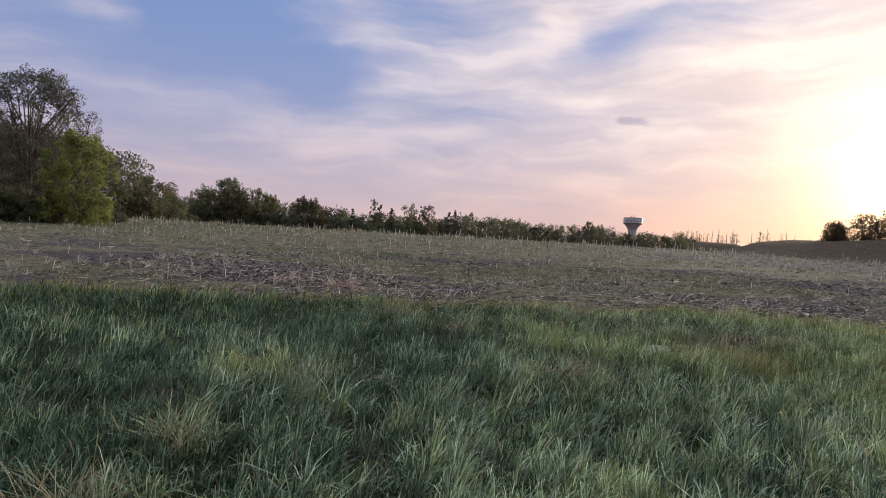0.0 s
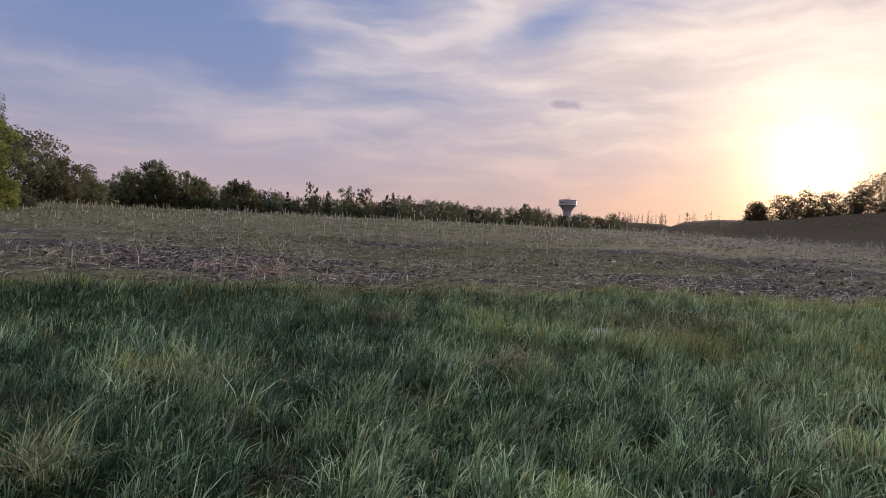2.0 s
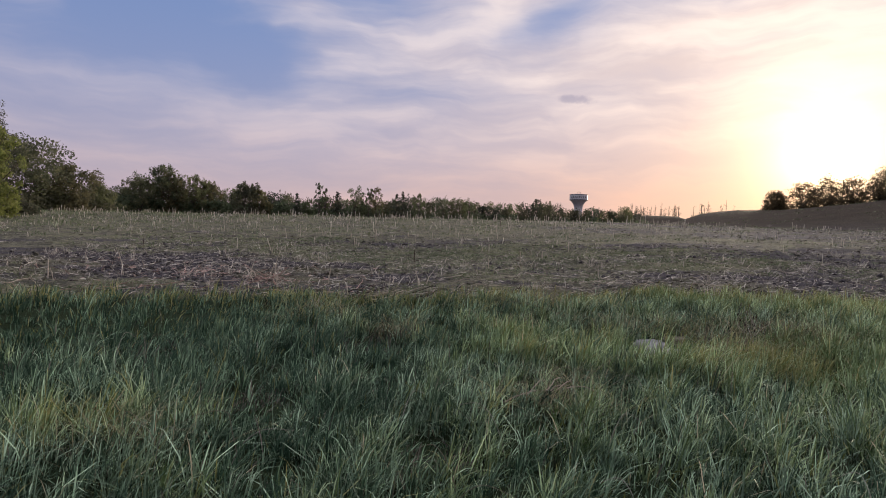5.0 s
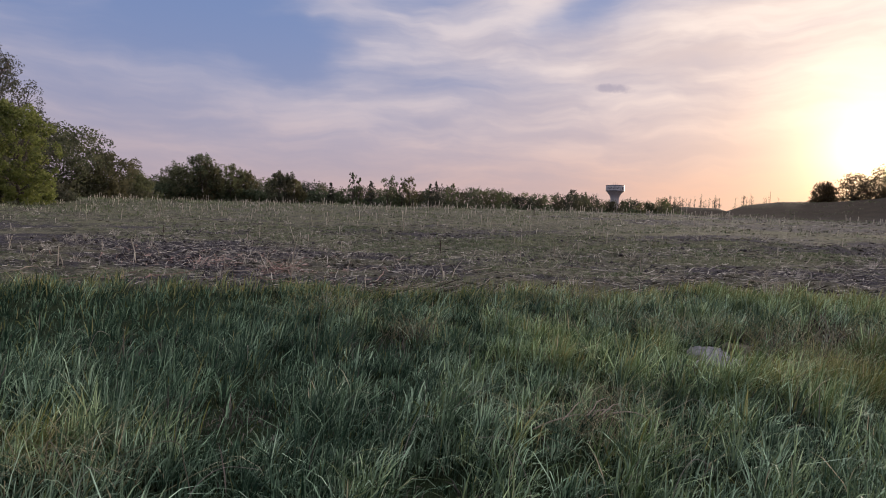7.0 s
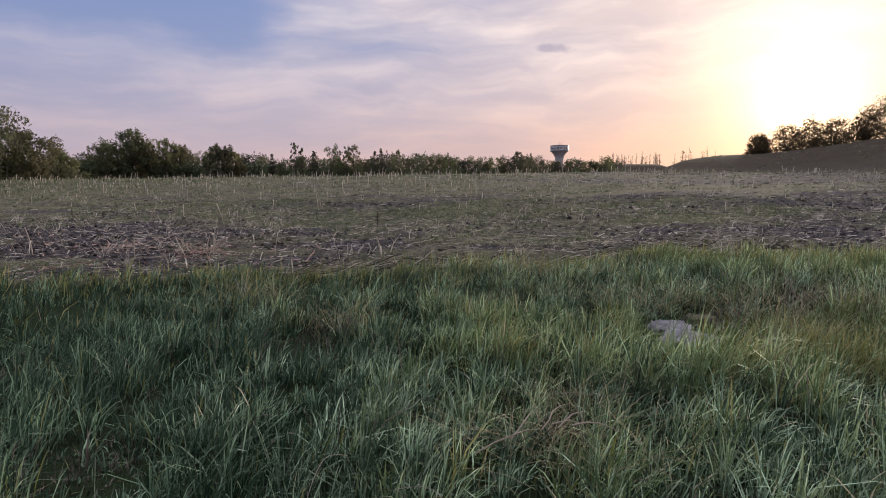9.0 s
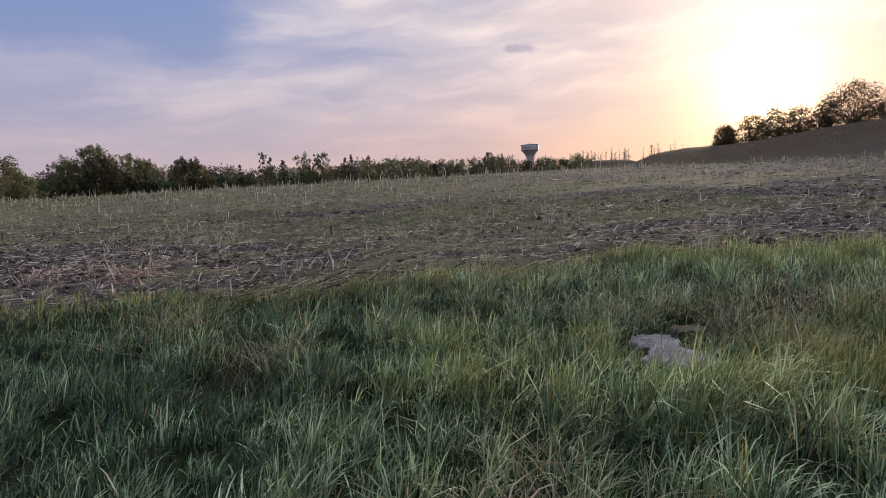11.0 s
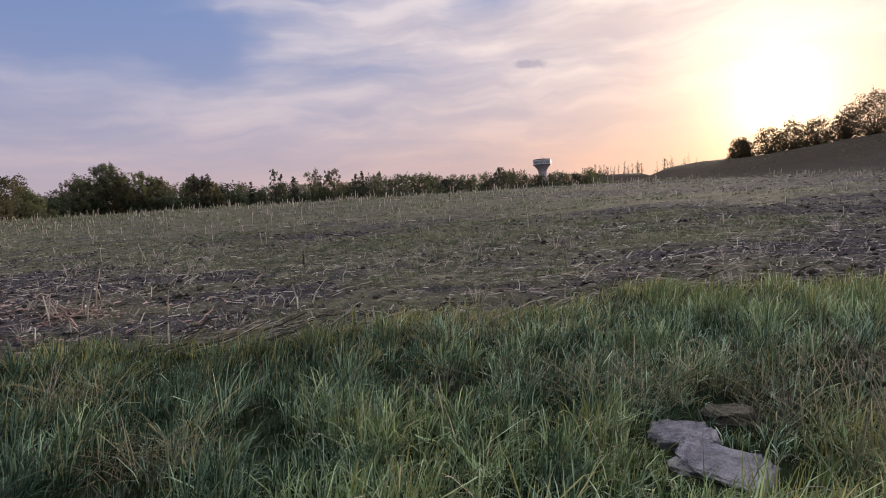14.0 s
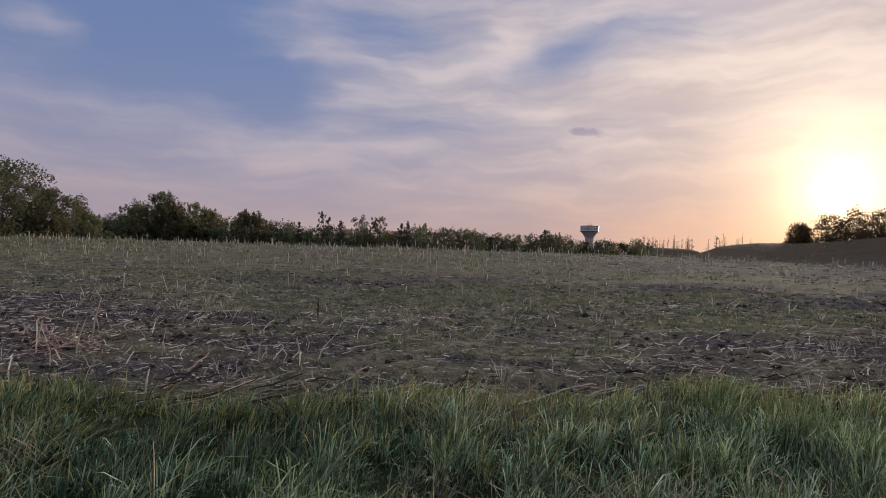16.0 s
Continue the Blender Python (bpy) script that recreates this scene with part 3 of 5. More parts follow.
def build_meadow():
    """Tufts of long blades that fan out, over a dense short undergrowth; finest along the way that is walked."""
    r = np.random.RandomState(21)
    np.random.seed(22)
    cols = [[] for _ in range(9)]

    def along(x, y):
        return (x > -5.3) & (x < 0.42 * y + 0.5) & (y > 2.3) & (y < 13.6)

    def nearby(x, y):
        return (x > -11.5) & (x < 7.5) & (y > 2.3)

    # zone: tufts, plan, blades in each, width, height
    for zone, tufts, x0, x1, y0, y1, each, w, tall in (
        (0, 13600, -5.3, 6.2, 2.3, 13.6, 23, 0.0070, 0.90),
        (1, 27000, -5.3, 6.2, 2.3, 13.6, 6, 0.0085, 0.46),
        (2, 9200, -11.5, 7.5, 2.3, 15.0, 15, 0.0120, 1.0),
        (3, 5200, -25.0, 14.0, 2.3, 16.0, 11, 0.021, 1.0),
        (3, 5400, -14.0, 12.0, -7.0, 2.3, 11, 0.022, 1.0),
    ):
        cx, cy = r.uniform(x0, x1, tufts), r.uniform(y0, y1, tufts)
        inside = along(cx, cy) if zone < 2 else nearby(cx, cy) & ~along(cx, cy) if zone == 2 else ~nearby(cx, cy)
        cx, cy = cx[inside], cy[inside]
        hump, low = ripple(cx, cy, 6.0, 38), hollow(cx, cy)
        stay = (r.uniform(0, 1, len(cx)) < np.clip(1.0 + 1.5 * (hump + 0.2), 0.4, 1)) & (r.uniform(0, 1, len(cx)) > low * (0.0 if zone == 1 else 0.65))
        cx, cy, hump, low = cx[stay], cy[stay], hump[stay], low[stay]
        m = len(cx)
        tone, lift = meadow_tone(cx, cy)
        # the short layer's tone is lowered too, as painted shade under the tufts
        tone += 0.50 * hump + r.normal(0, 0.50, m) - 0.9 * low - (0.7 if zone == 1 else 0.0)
        size = np.clip(0.205 + lift + 0.05 * ripple(cx, cy, 1.7, 33) + 0.085 * hump + r.normal(0, 0.062, m) - 0.09 * low, 0.06, 0.42) * tall
        spread = r.uniform(0.025, 0.065, m) * (1.0, 2.0, 1.6, 2.0)[zone]
        k = np.repeat(np.arange(m), each)
        n = len(k)
        ang, rad = r.uniform(0, 6.283, n), np.abs(r.normal(0, 1, n))
        x, y = cx[k] + np.cos(ang) * rad * spread[k], cy[k] + np.sin(ang) * rad * spread[k]
        wind = 0.35 + 0.9 * ripple(x, y, 1.1, 35)
        gust = r.uniform(0, 1, n)
        turn = np.arctan2(np.sin(ang) * 0.6 + np.sin(wind) * 0.9 * gust, np.cos(ang) * 0.6 + np.cos(wind) * 0.9 * gust) + r.normal(0, 0.4, n)
        droop = np.where(r.uniform(0, 1, n) < 0.36, r.uniform(0.5, 1.05, n), np.abs(r.normal(0.20, 0.17, n)))
        for c, v in zip(cols, (x, y, size[k] * r.uniform(0.45, 1.3, n), w * r.uniform(0.55, 1.35, n), np.clip(0.05 + 0.13 * rad + r.normal(0, 0.07, n), 0, 0.8), turn, droop, tone[k], np.full(n, zone))):
            c.append(v)
    x, y, tall, w, lean, turn, curl, tone, zone = map(np.concatenate, cols)
    keep = (y < edge_y(x) + r.normal(0, 0.16, len(x))) & clear_of_stones(x, y)
    x, y, tall, w, lean, turn, curl, tone, zone = (c[keep] for c in (x, y, tall, w, lean, turn, curl, tone, zone))
    n = len(x)
    front = np.hypot((x - 0.58) / 1.05, (y - 8.97) / 1.05)
    tall *= np.clip(0.32 + 1.7 * np.clip(front - 0.30, 0, 1), 0.32, 1)
    tall *= 1 + 0.55 * np.exp(-((x - 0.42) / 0.7) ** 2 - ((y - 8.05) / 0.32) ** 2)
    rim = np.exp(-np.abs(edge_y(x) - y) / 0.75)
    inward = edge_y(x) - y
    tall *= 1 + 0.22 * np.exp(-((inward - 0.5) / 0.8) ** 2)
    tall = np.where(inward < 1.6, np.minimum(tall, 0.29 + 0.10 * r.uniform(0, 1, n)), tall)
    tall *= 1 - 0.28 * np.exp(-((x - 0.1) / 1.0) ** 2) * np.clip((y - 10.9) / 0.5, 0, 1)
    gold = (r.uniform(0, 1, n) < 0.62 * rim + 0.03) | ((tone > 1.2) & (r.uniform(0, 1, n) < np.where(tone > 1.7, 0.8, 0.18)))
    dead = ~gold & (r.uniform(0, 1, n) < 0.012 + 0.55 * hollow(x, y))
    # bright and shade-dark blades chosen by tone, standing in for light and shade
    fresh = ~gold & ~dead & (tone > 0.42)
    shaded = ~gold & ~dead & (tone < -0.42)
    z = height(x, y) - 0.012
    # most of the short layer takes the shade-dark colour
    shade_layer = (zone == 1) & ~dead & (r.uniform(0, 1, n) < 0.7)
    gold, fresh, shaded = gold & ~shade_layer, fresh & ~shade_layer, shaded & ~shade_layer
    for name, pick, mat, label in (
        ("shade_layer_grass", shade_layer, SHADE_LAYER, "short leaves coloured dark for the shade under the long grass"),
        ("shaded_grass", shaded, SHADED_GRASS, "deep green grass with the shade of hollows and the left put into its colour"),
        ("grass", ~gold & ~fresh & ~shaded & ~dead & ~shade_layer, GRASS, "long blue-green uncut meadow grass"),
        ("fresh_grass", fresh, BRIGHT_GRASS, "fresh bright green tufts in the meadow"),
        ("yellow_grass", gold, EDGE_GRASS, "yellow-green grass tufts along the field's edge, with backlight put into their colour"),
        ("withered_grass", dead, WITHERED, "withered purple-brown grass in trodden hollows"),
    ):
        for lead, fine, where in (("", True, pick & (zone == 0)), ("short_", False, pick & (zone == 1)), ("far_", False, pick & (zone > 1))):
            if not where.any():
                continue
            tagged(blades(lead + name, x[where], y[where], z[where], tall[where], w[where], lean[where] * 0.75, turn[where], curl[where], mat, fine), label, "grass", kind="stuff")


def build_field_weeds():
    """Low mats of weeds drawn out along the rows, with bare cracks between them."""
    r = np.random.RandomState(41)
    np.random.seed(42)
    cols = [[] for _ in range(5)]
    for mats, x0, x1, y0, y1, each, w, h, reach in ((5200, -14, 8.5, 10.5, 23, 21, 0.0125, 0.048, 0.13), (3400, -45, 30, 18, 50, 14, 0.030, 0.07, 0.28), (600, -75, -20, 24, 62, 12, 0.05, 0.18, 0.5), (1100, 12, 70, 46, 100, 14, 0.06, 0.13, 0.5)):
        cx, cy = r.uniform(x0, x1, mats), r.uniform(y0, y1, mats)
        keep = (cy > edge_y(cx) + 0.15) & (r.uniform(0.05, 0.75, mats) > bareness(cx, cy) + 0.12 * ripple(cx, cy, 5.0, 45))
        cx, cy = cx[keep], cy[keep]
        m = len(cx)
        wide, k = reach * r.uniform(0.5, 1.6, m), np.repeat(np.arange(m), each)
        n = len(k)
        x = cx[k] + r.normal(0, 1, n) * wide[k] * 1.25
        y = cy[k] + r.normal(0, 1, n) * wide[k] * 0.42 + 0.18 * (x - cx[k])
        for c, v in zip(cols, (x, y, np.full(n, w), h * r.uniform(0.6, 1.6, m)[k], np.exp(-((x - cx[k]) / (wide[k] * 1.6)) ** 2))):
            c.append(v)
    x, y, w, h, mid = map(np.concatenate, cols)
    n = len(x)
    ob = blades("field_weeds", x, y, height(x, y) - 0.005, h * r.uniform(0.5, 1.3, n) * (0.55 + 0.6 * mid), w * r.uniform(0.7, 1.3, n), r.uniform(0.1, 0.7, n), r.uniform(0, 6.28, n), r.uniform(0.1, 0.7, n), FIELD_GRASS, False)
    tagged(ob, "low mats of grey-green weeds between the stubble", "weeds", kind="stuff")
    # dead tufts of last year's weeds
    m = 480
    cx, cy = r.uniform(-34, 20, m), 11.5 + 36 * r.uniform(0, 1, m) ** 1.4
    keep = cy > edge_y(cx) + 0.3
    cx, cy = cx[keep], cy[keep]
    m = len(cx)
    size, k = r.uniform(0.08, 0.28, m), np.repeat(np.arange(m), 18)
    n = len(k)
    ang, rad = r.uniform(0, 6.28, n), np.abs(r.normal(0, 1, n))
    x, y = cx[k] + np.cos(ang) * rad * 0.05, cy[k] + np.sin(ang) * rad * 0.05
    ob = blades("dead_weeds", x, y, height(x, y) - 0.005, size[k] * r.uniform(0.5, 1.2, n), 0.0075 * (1 + np.clip(y - 15, 0, 30) * 0.05), 0.08 + 0.2 * rad, ang, r.uniform(0.1, 0.7, n), STRAW, False)
    tagged(ob, "bleached dead tufts of last year's weeds", "weeds", kind="stuff")


def strips(name, x, y, length, wide, turn, tilt, bend, mat, flat=False):
    """Flattened straws lying about, each folded once along and kinked once across."""
    n = len(x)
    z = height(x, y)
    way = np.stack([np.cos(turn) * np.cos(tilt), np.sin(turn) * np.cos(tilt), np.sin(tilt)], -1)
    side = np.stack([-np.sin(turn), np.cos(turn), np.zeros(n)], -1)
    mid = np.stack([x, y, z + 0.012 + np.abs(np.sin(tilt)) * length * 0.4], -1)
    if flat:
        v = np.empty((n, 6, 3))
        for k, t in enumerate((-0.5, 0.05, 0.5)):
            c = mid + way * (length * t)[:, None] + side * (bend * length * (t * t))[:, None]
            v[:, 2 * k], v[:, 2 * k + 1] = c - side * (wide * 0.5)[:, None], c + side * (wide * 0.5)[:, None]
            v[:, 2 * k + 1, 2] += wide * 0.6
        quad = np.array([0, 1, 3, 2, 2, 3, 5, 4])
        return new(name, poly_mesh(name, v.reshape(-1, 3), (np.arange(n)[:, None] * 6 + quad[None]).ravel(), np.full(2 * n, 4), mat))
    v = np.empty((n, 9, 3))
    for k, t in enumerate((-0.5, 0.05, 0.5)):
        c = mid + way * (length * t)[:, None] + side * (bend * length * (t * t))[:, None]
        for j, (s, up) in enumerate(((-0.5, 0.0), (0.0, 0.45), (0.5, 0.0))):
            v[:, 3 * k + j] = c + side * (wide * s)[:, None]
            v[:, 3 * k + j, 2] += wide * up
    quad = np.array([0, 1, 4, 3, 1, 2, 5, 4, 3, 4, 7, 6, 4, 5, 8, 7])
    me = poly_mesh(name, v.reshape(-1, 3), (np.arange(n)[:, None] * 9 + quad[None]).ravel(), np.full(4 * n, 4), mat)
    return new(name, me)


def build_litter():
    r = np.random.RandomState(51)
    for name, count, x0, x1, y0, y1, l0, l1, w0, w1, mat, label in (
        ("straw_litter", 19000, -14, 8.5, 10.5, 20, 0.03, 0.26, 0.005, 0.015, STRAW, "broken pale straw lying on bare soil"),
        ("long_straw", 2600, -14, 8.5, 10.5, 21, 0.14, 0.36, 0.003, 0.008, STRAW, "long pale straws lying across the stubble"),
        ("far_straw_litter", 13000, -40, 28, 17, 47, 0.05, 0.30, 0.009, 0.022, STRAW, "broken pale straw lying on bare soil"),
        ("far_dark_litter", 14000, -40, 28, 21, 47, 0.05, 0.18, 0.012, 0.03, DARK_STALK, "dark rotten straw and crumbs far out on the field"),
        ("leaf_scraps", 9000, -14, 8.5, 10.8, 20, 0.02, 0.09, 0.005, 0.013, STRAW, "crumpled dry leaf scraps on the soil"),
        ("husk_litter", 9000, -12, -4, 10.8, 15, 0.04, 0.16, 0.007, 0.024, RED_STRAW, "reddish husks and leaves on the field's edge"),
        ("dark_litter", 12000, -14, 8.5, 10.5, 24, 0.03, 0.16, 0.008, 0.022, DARK_STALK, "rotten dark straw on bare soil"),
    ):
        x, y = r.uniform(x0, x1, count), r.uniform(y0, y1, count)
        windrow = np.exp(-np.abs(y - edge_y(x) - 0.7) / 0.6) * 0.15
        keep = (y > edge_y(x) - 0.05) & (r.uniform(0, 1.25, count) < bareness(x, y) + windrow)
        if name == "husk_litter":
            heap = np.exp(-((x + 6.2) / 0.6) ** 2 - ((y - 12.75) / 0.4) ** 2) + 0.7 * np.exp(-((x + 7.8) / 0.7) ** 2 - ((y - 13.0) / 0.5) ** 2) + 0.05
            keep &= r.uniform(0, 1, count) < heap
        x, y = x[keep], y[keep]
        n = len(x)
        up = r.uniform(0, 1, n)
        tilt = np.where(up < 0.25, r.uniform(0.15, 1.0, n), r.normal(0, 0.10, n))
        if name.startswith(("dark", "far")):
            tilt = r.normal(0, 0.06, n)
        ob = strips(name, x, y, l0 + (l1 - l0) * r.uniform(0, 1, n) ** 2, r.uniform(w0, w1, n), r.uniform(0, 6.28, n), tilt, r.normal(0, 0.45, n), mat, name.startswith(("far", "dark", "husk", "leaf", "straw")))
        tagged(ob, label, "straw", kind="stuff")


def fallen_stalk(x, y, turn, length, rad, mat, lift=0.03):
    """A stalk lying on the soil, a little bent, with a node and broken ends."""
    bm = bmesh.new()
    c, s = math.cos(turn), math.sin(turn)
    pts, rad_at = [], []
    for k in range(8):
        t = k / 7 - 0.5
        px, py = x + c * length * t - s * 0.05 * length * t * t, y + s * length * t + c * 0.05 * length * t * t
        pts.append((px - x, py - y, float(height(px, py)) + rad + lift * (0.5 + t) - float(height(x, y))))
        rad_at.append(rad * (1.25 if k in (3, 6) else 1.0) * (1 - 0.25 * k / 7))
    tube(bm, pts, rad_at, 6)
    ob = part("fallen_stalk", bm, mat)
    ob.location = (x, y, float(height(x, y)))
    return ob


def build_fallen_stalks():
    r = np.random.RandomState(57)
    for k in range(110):
        x = r.uniform(-12, 7)
        y = float(edge_y(x)) + (r.uniform(0.3, 1.6) if k % 3 else r.uniform(0.5, 6))
        ob = fallen_stalk(x, y, r.normal(0.1, 0.6), r.uniform(0.2, 0.62), r.uniform(0.004, 0.009), (STALK, DRY_WOOD, RED_STRAW)[k % 3] if x < -3 else (STALK, DRY_WOOD)[k % 2], r.uniform(0.0, 0.10))
        tagged(ob, "broken dry stalk lying on the soil", "stalk", "fallen stalks")
    for k in range(90):
        x = r.uniform(-4.2, 2.6)
        y = float(edge_y(x)) + abs(r.normal(0.35, 0.3))
        ob = fallen_stalk(x, y, 0.2 + r.normal(0, 0.35), r.uniform(0.2, 0.6), r.uniform(0.004, 0.009), (DARK_STALK, PALE_STRAW, STALK, DARK_STALK)[k % 4], r.uniform(0.02, 0.16))
        tagged(ob, ("dark rotten stalk", "weathered grey-brown stalk", "pale dry stalk", "dark rotten stalk")[k % 4] + " in the tangle along the field's edge", "stalk", "tangle of stalks")
    # a small heap of husks and sticks at the field's edge
    for k in range(14):
        a = r.uniform(0, 6.28)
        ob = fallen_stalk(-6.15 + r.normal(0, 0.22), 12.7 + r.normal(0, 0.12), a, r.uniform(0.25, 0.6), r.uniform(0.005, 0.009), (RED_STRAW, STALK)[k % 2], r.uniform(0.05, 0.3))
        tagged(ob, "reddish dry stalk in a small heap of husks", "stalk", "heap of husks")


def build_clods():
    """Small crumbled lumps of soil."""
    r = np.random.RandomState(55)
    n = 4500
    x, y = r.uniform(-15, 8, n * 2), r.uniform(10.8, 22, n * 2)
    keep = (y > edge_y(x)) & (r.uniform(0.25, 1.0, n * 2) < bareness(x, y))
    x, y = x[keep][:n], y[keep][:n]
    n = len(x)
    s = r.uniform(0.02, 0.09, n) * r.uniform(0.35, 1, n)
    octa = np.array([(1, 0, 0), (0, 1, 0), (-1, 0, 0), (0, -1, 0), (0, 0, 0.8), (0, 0, -0.5)])
    v = octa[None] * s[:, None, None] * r.uniform(0.6, 1.4, (n, 6, 1))
    a = r.uniform(0, 6.28, n)[:, None]
    v = np.stack([v[..., 0] * np.cos(a) - v[..., 1] * np.sin(a), v[..., 0] * np.sin(a) + v[..., 1] * np.cos(a), v[..., 2]], -1)
    v += np.stack([x, y, height(x, y)], -1)[:, None]
    tri = np.array([0, 1, 4, 1, 2, 4, 2, 3, 4, 3, 0, 4, 1, 0, 5, 2, 1, 5, 3, 2, 5, 0, 3, 5])
    me = poly_mesh("soil_clods", v.reshape(-1, 3), (np.arange(n)[:, None] * 6 + tri[None]).ravel(), np.full(8 * n, 3), GROUND)
    me.attributes.new("bare", "FLOAT", "POINT").data.foreach_set("value", np.ones(6 * n, np.float32))
    tagged(new("soil_clods", me), "crumbled lumps of dark soil on the field", "soil", kind="stuff")


def stalk_arrays(r, x, y, tall, rad):
    """Five-sided cut stalks with a node and a slanted cut, as corner arrays."""
    n, k = len(x), 5
    z = height(x, y) - 0.02
    lean, turn = np.abs(r.normal(0, 0.16, n)), r.uniform(0, 6.28, n)
    a = np.arange(k) * 2 * np.pi / k
    v = np.empty((n, 3, k, 3))
    for j, (t, s) in enumerate(((0.0, 1.15), (0.55, 1.0), (1.0, 0.8))):
        v[:, j, :, 0] = (x + np.cos(turn) * lean * tall * t)[:, None] + np.cos(a)[None] * (rad * s)[:, None]
        v[:, j, :, 1] = (y + np.sin(turn) * lean * tall * t)[:, None] + np.sin(a)[None] * (rad * s)[:, None]
        v[:, j, :, 2] = (z + tall * t)[:, None] + (np.cos(a)[None] * (rad * 1.5)[:, None] if j == 2 else 0)
    quads = [[j * k + i, j * k + (i + 1) % k, (j + 1) * k + (i + 1) % k, (j + 1) * k + i] for j in range(2) for i in range(k)]
    loops = np.concatenate([np.array(quads).ravel(), np.arange(2 * k, 3 * k)])
    return v.reshape(-1, 3), (np.arange(n)[:, None] * 3 * k + loops[None]).ravel(), np.tile([4] * 10 + [k], n)


def cut_stalk(name, x, y, tall, rad, mat, lean=0.0, turn=0.0, leaf=True):
    """One stalk of stubble with a torn sheath."""
    bm = bmesh.new()
    rings = []
    for t, s in ((0, 1.25), (0.12, 1.0), (0.5, 0.95), (0.53, 1.2), (0.57, 0.92), (1.0, 0.8)):
        c = Vector((math.cos(turn) * lean * tall * t * t, math.sin(turn) * lean * tall * t * t, tall * t))
        rings.append([bm.verts.new(c + Vector((math.cos(a) * rad * s, math.sin(a) * rad * s, rad * 1.4 * math.cos(a) if t == 1 else 0))) for a in [i * math.pi / 3 for i in range(6)]])
    for p, q in zip(rings, rings[1:]):
        for i in range(6):
            bm.faces.new((p[i], p[(i + 1) % 6], q[(i + 1) % 6], q[i]))
    bm.faces.new(rings[-1])
    ob = part(name, bm, mat)
    ob.location = (x, y, float(height(x, y)) - 0.02)
    if leaf:
        bm = bmesh.new()
        prev = None
        for k in range(5):
            t = k / 4
            c = Vector((math.cos(turn + 2) * 0.45 * tall * t, math.sin(turn + 2) * 0.45 * tall * t, tall * (0.5 + 0.35 * t - 0.75 * t * t)))
            w = rad * 1.3 * (1 - 0.8 * t)
            s = Vector((-math.sin(turn + 2), math.cos(turn + 2), 0.2)) * w
            pair = [bm.verts.new(c - s), bm.verts.new(c + s)]
            if prev:
                bm.faces.new((prev[0], prev[1], pair[1], pair[0]))
            prev = pair
        part("sheath", bm, mat, ob)
    return ob


def seed_stalk(x, y, tall):
    """A thin dead stem with a dark ragged spindle of seeds."""
    bm = bmesh.new()
    tube(bm, [(0, 0, -0.03), (0.004, 0.002, tall * 0.3), (0.0, 0.004, tall * 0.55), (0.003, 0, tall)], [0.005, 0.0045, 0.004, 0.002], 6)
    root = part("seed_stalk", bm, PALE_STRAW)
    r = np.random.RandomState(int(tall * 1000))
    bm = bmesh.new()
    pts, rad = [], []
    for k in range(16):
        t = k / 15
        pts.append((0.003 * math.sin(k), 0.003 * math.cos(k * 1.7), tall * (0.50 + 0.5 * t)))
        rad.append(0.003 + 0.0095 * math.sin(math.pi * min(1, 0.12 + t * 0.88)) ** 0.6 * r.uniform(0.7, 1.25))
    tube(bm, pts, rad, 8)
    part("seed_head", bm, SEED, root, "dark brown ragged seed head")
    root.location = (x, y, float(height(x, y)))
    return root


def build_stubble():
    r = np.random.RandomState(61)
    # rows a little askew to the meadow's edge
    x, y = r.uniform(-48, 30, 5200), r.uniform(10.8, 50, 5200)
    row = np.round((y - 0.18 * x) / 0.76) * 0.76 + 0.18 * x
    y = row + r.normal(0, 0.09, len(x))
    thick = np.interp(y, [12, 20, 35, 44, 50], [0.22, 0.32, 0.55, 1.0, 1.0])
    thick = thick * np.interp(x, [-5, 8, 20], [1.0, 0.55, 0.35])
    keep = (y > edge_y(x) + 0.2) & (r.uniform(0, 1, len(x)) < thick * (0.55 + 0.45 * ripple(x, y, 0.5, 62)))
    x, y = x[keep], y[keep]
    near = (y < 17.5) & (x > -13) & (x < 8)
    far_n = (~near).sum()
    fy = y[~near]
    tall = r.uniform(0.07, 0.26, far_n) * np.where(r.uniform(0, 1, far_n) < 0.2, 1.6, 1.0) * np.interp(fy, [20, 38, 46], [1.0, 1.15, 1.4])
    v, l, t = stalk_arrays(r, x[~near], fy, tall, r.uniform(0.007, 0.012, far_n) * (1 + np.clip(fy - 18, 0, 30) * 0.03))
    tagged(new("stubble", poly_mesh("stubble", v, l, t, STALK)), "rows of short dry cut stalks in the field", "stubble", kind="stuff")
    for px, py in zip(x[near], y[near]):
        ob = cut_stalk("cut_stalk", float(px), float(py), r.uniform(0.10, 0.34), r.uniform(0.006, 0.011), STALK, abs(r.normal(0, 0.5)), r.uniform(0, 6.28), r.uniform() < 0.6)
        tagged(ob, "dry pale cut stalk standing in bare soil", "stalk", "cut stalks near the meadow")
    for px, py, h in ((-3.65, 14.06, 0.50), (-11.7, 16.2, 0.40), (-3.6, 27.8, 0.66)):
        tagged(seed_stalk(px, py, h), "dry thin stalk with a dark brown seed head", "stalk", "seed stalks")
    for px, py, h in ((-6.15, 12.75, 0.30), (-6.3, 13.2, 0.55), (-5.95, 12.6, 0.42), (-6.5, 12.6, 0.36), (-9.3, 12.6, 0.5), (-10.3, 11.8, 0.4), (-7.2, 12.4, 0.33), (-3.2, 12.7, 0.3)):
        tagged(cut_stalk("tall_stalk", px, py, h, 0.011, STALK, 0.2, px, True), "tall dry stalk with a torn leaf at the field's edge", "stalk", "tall stalks")


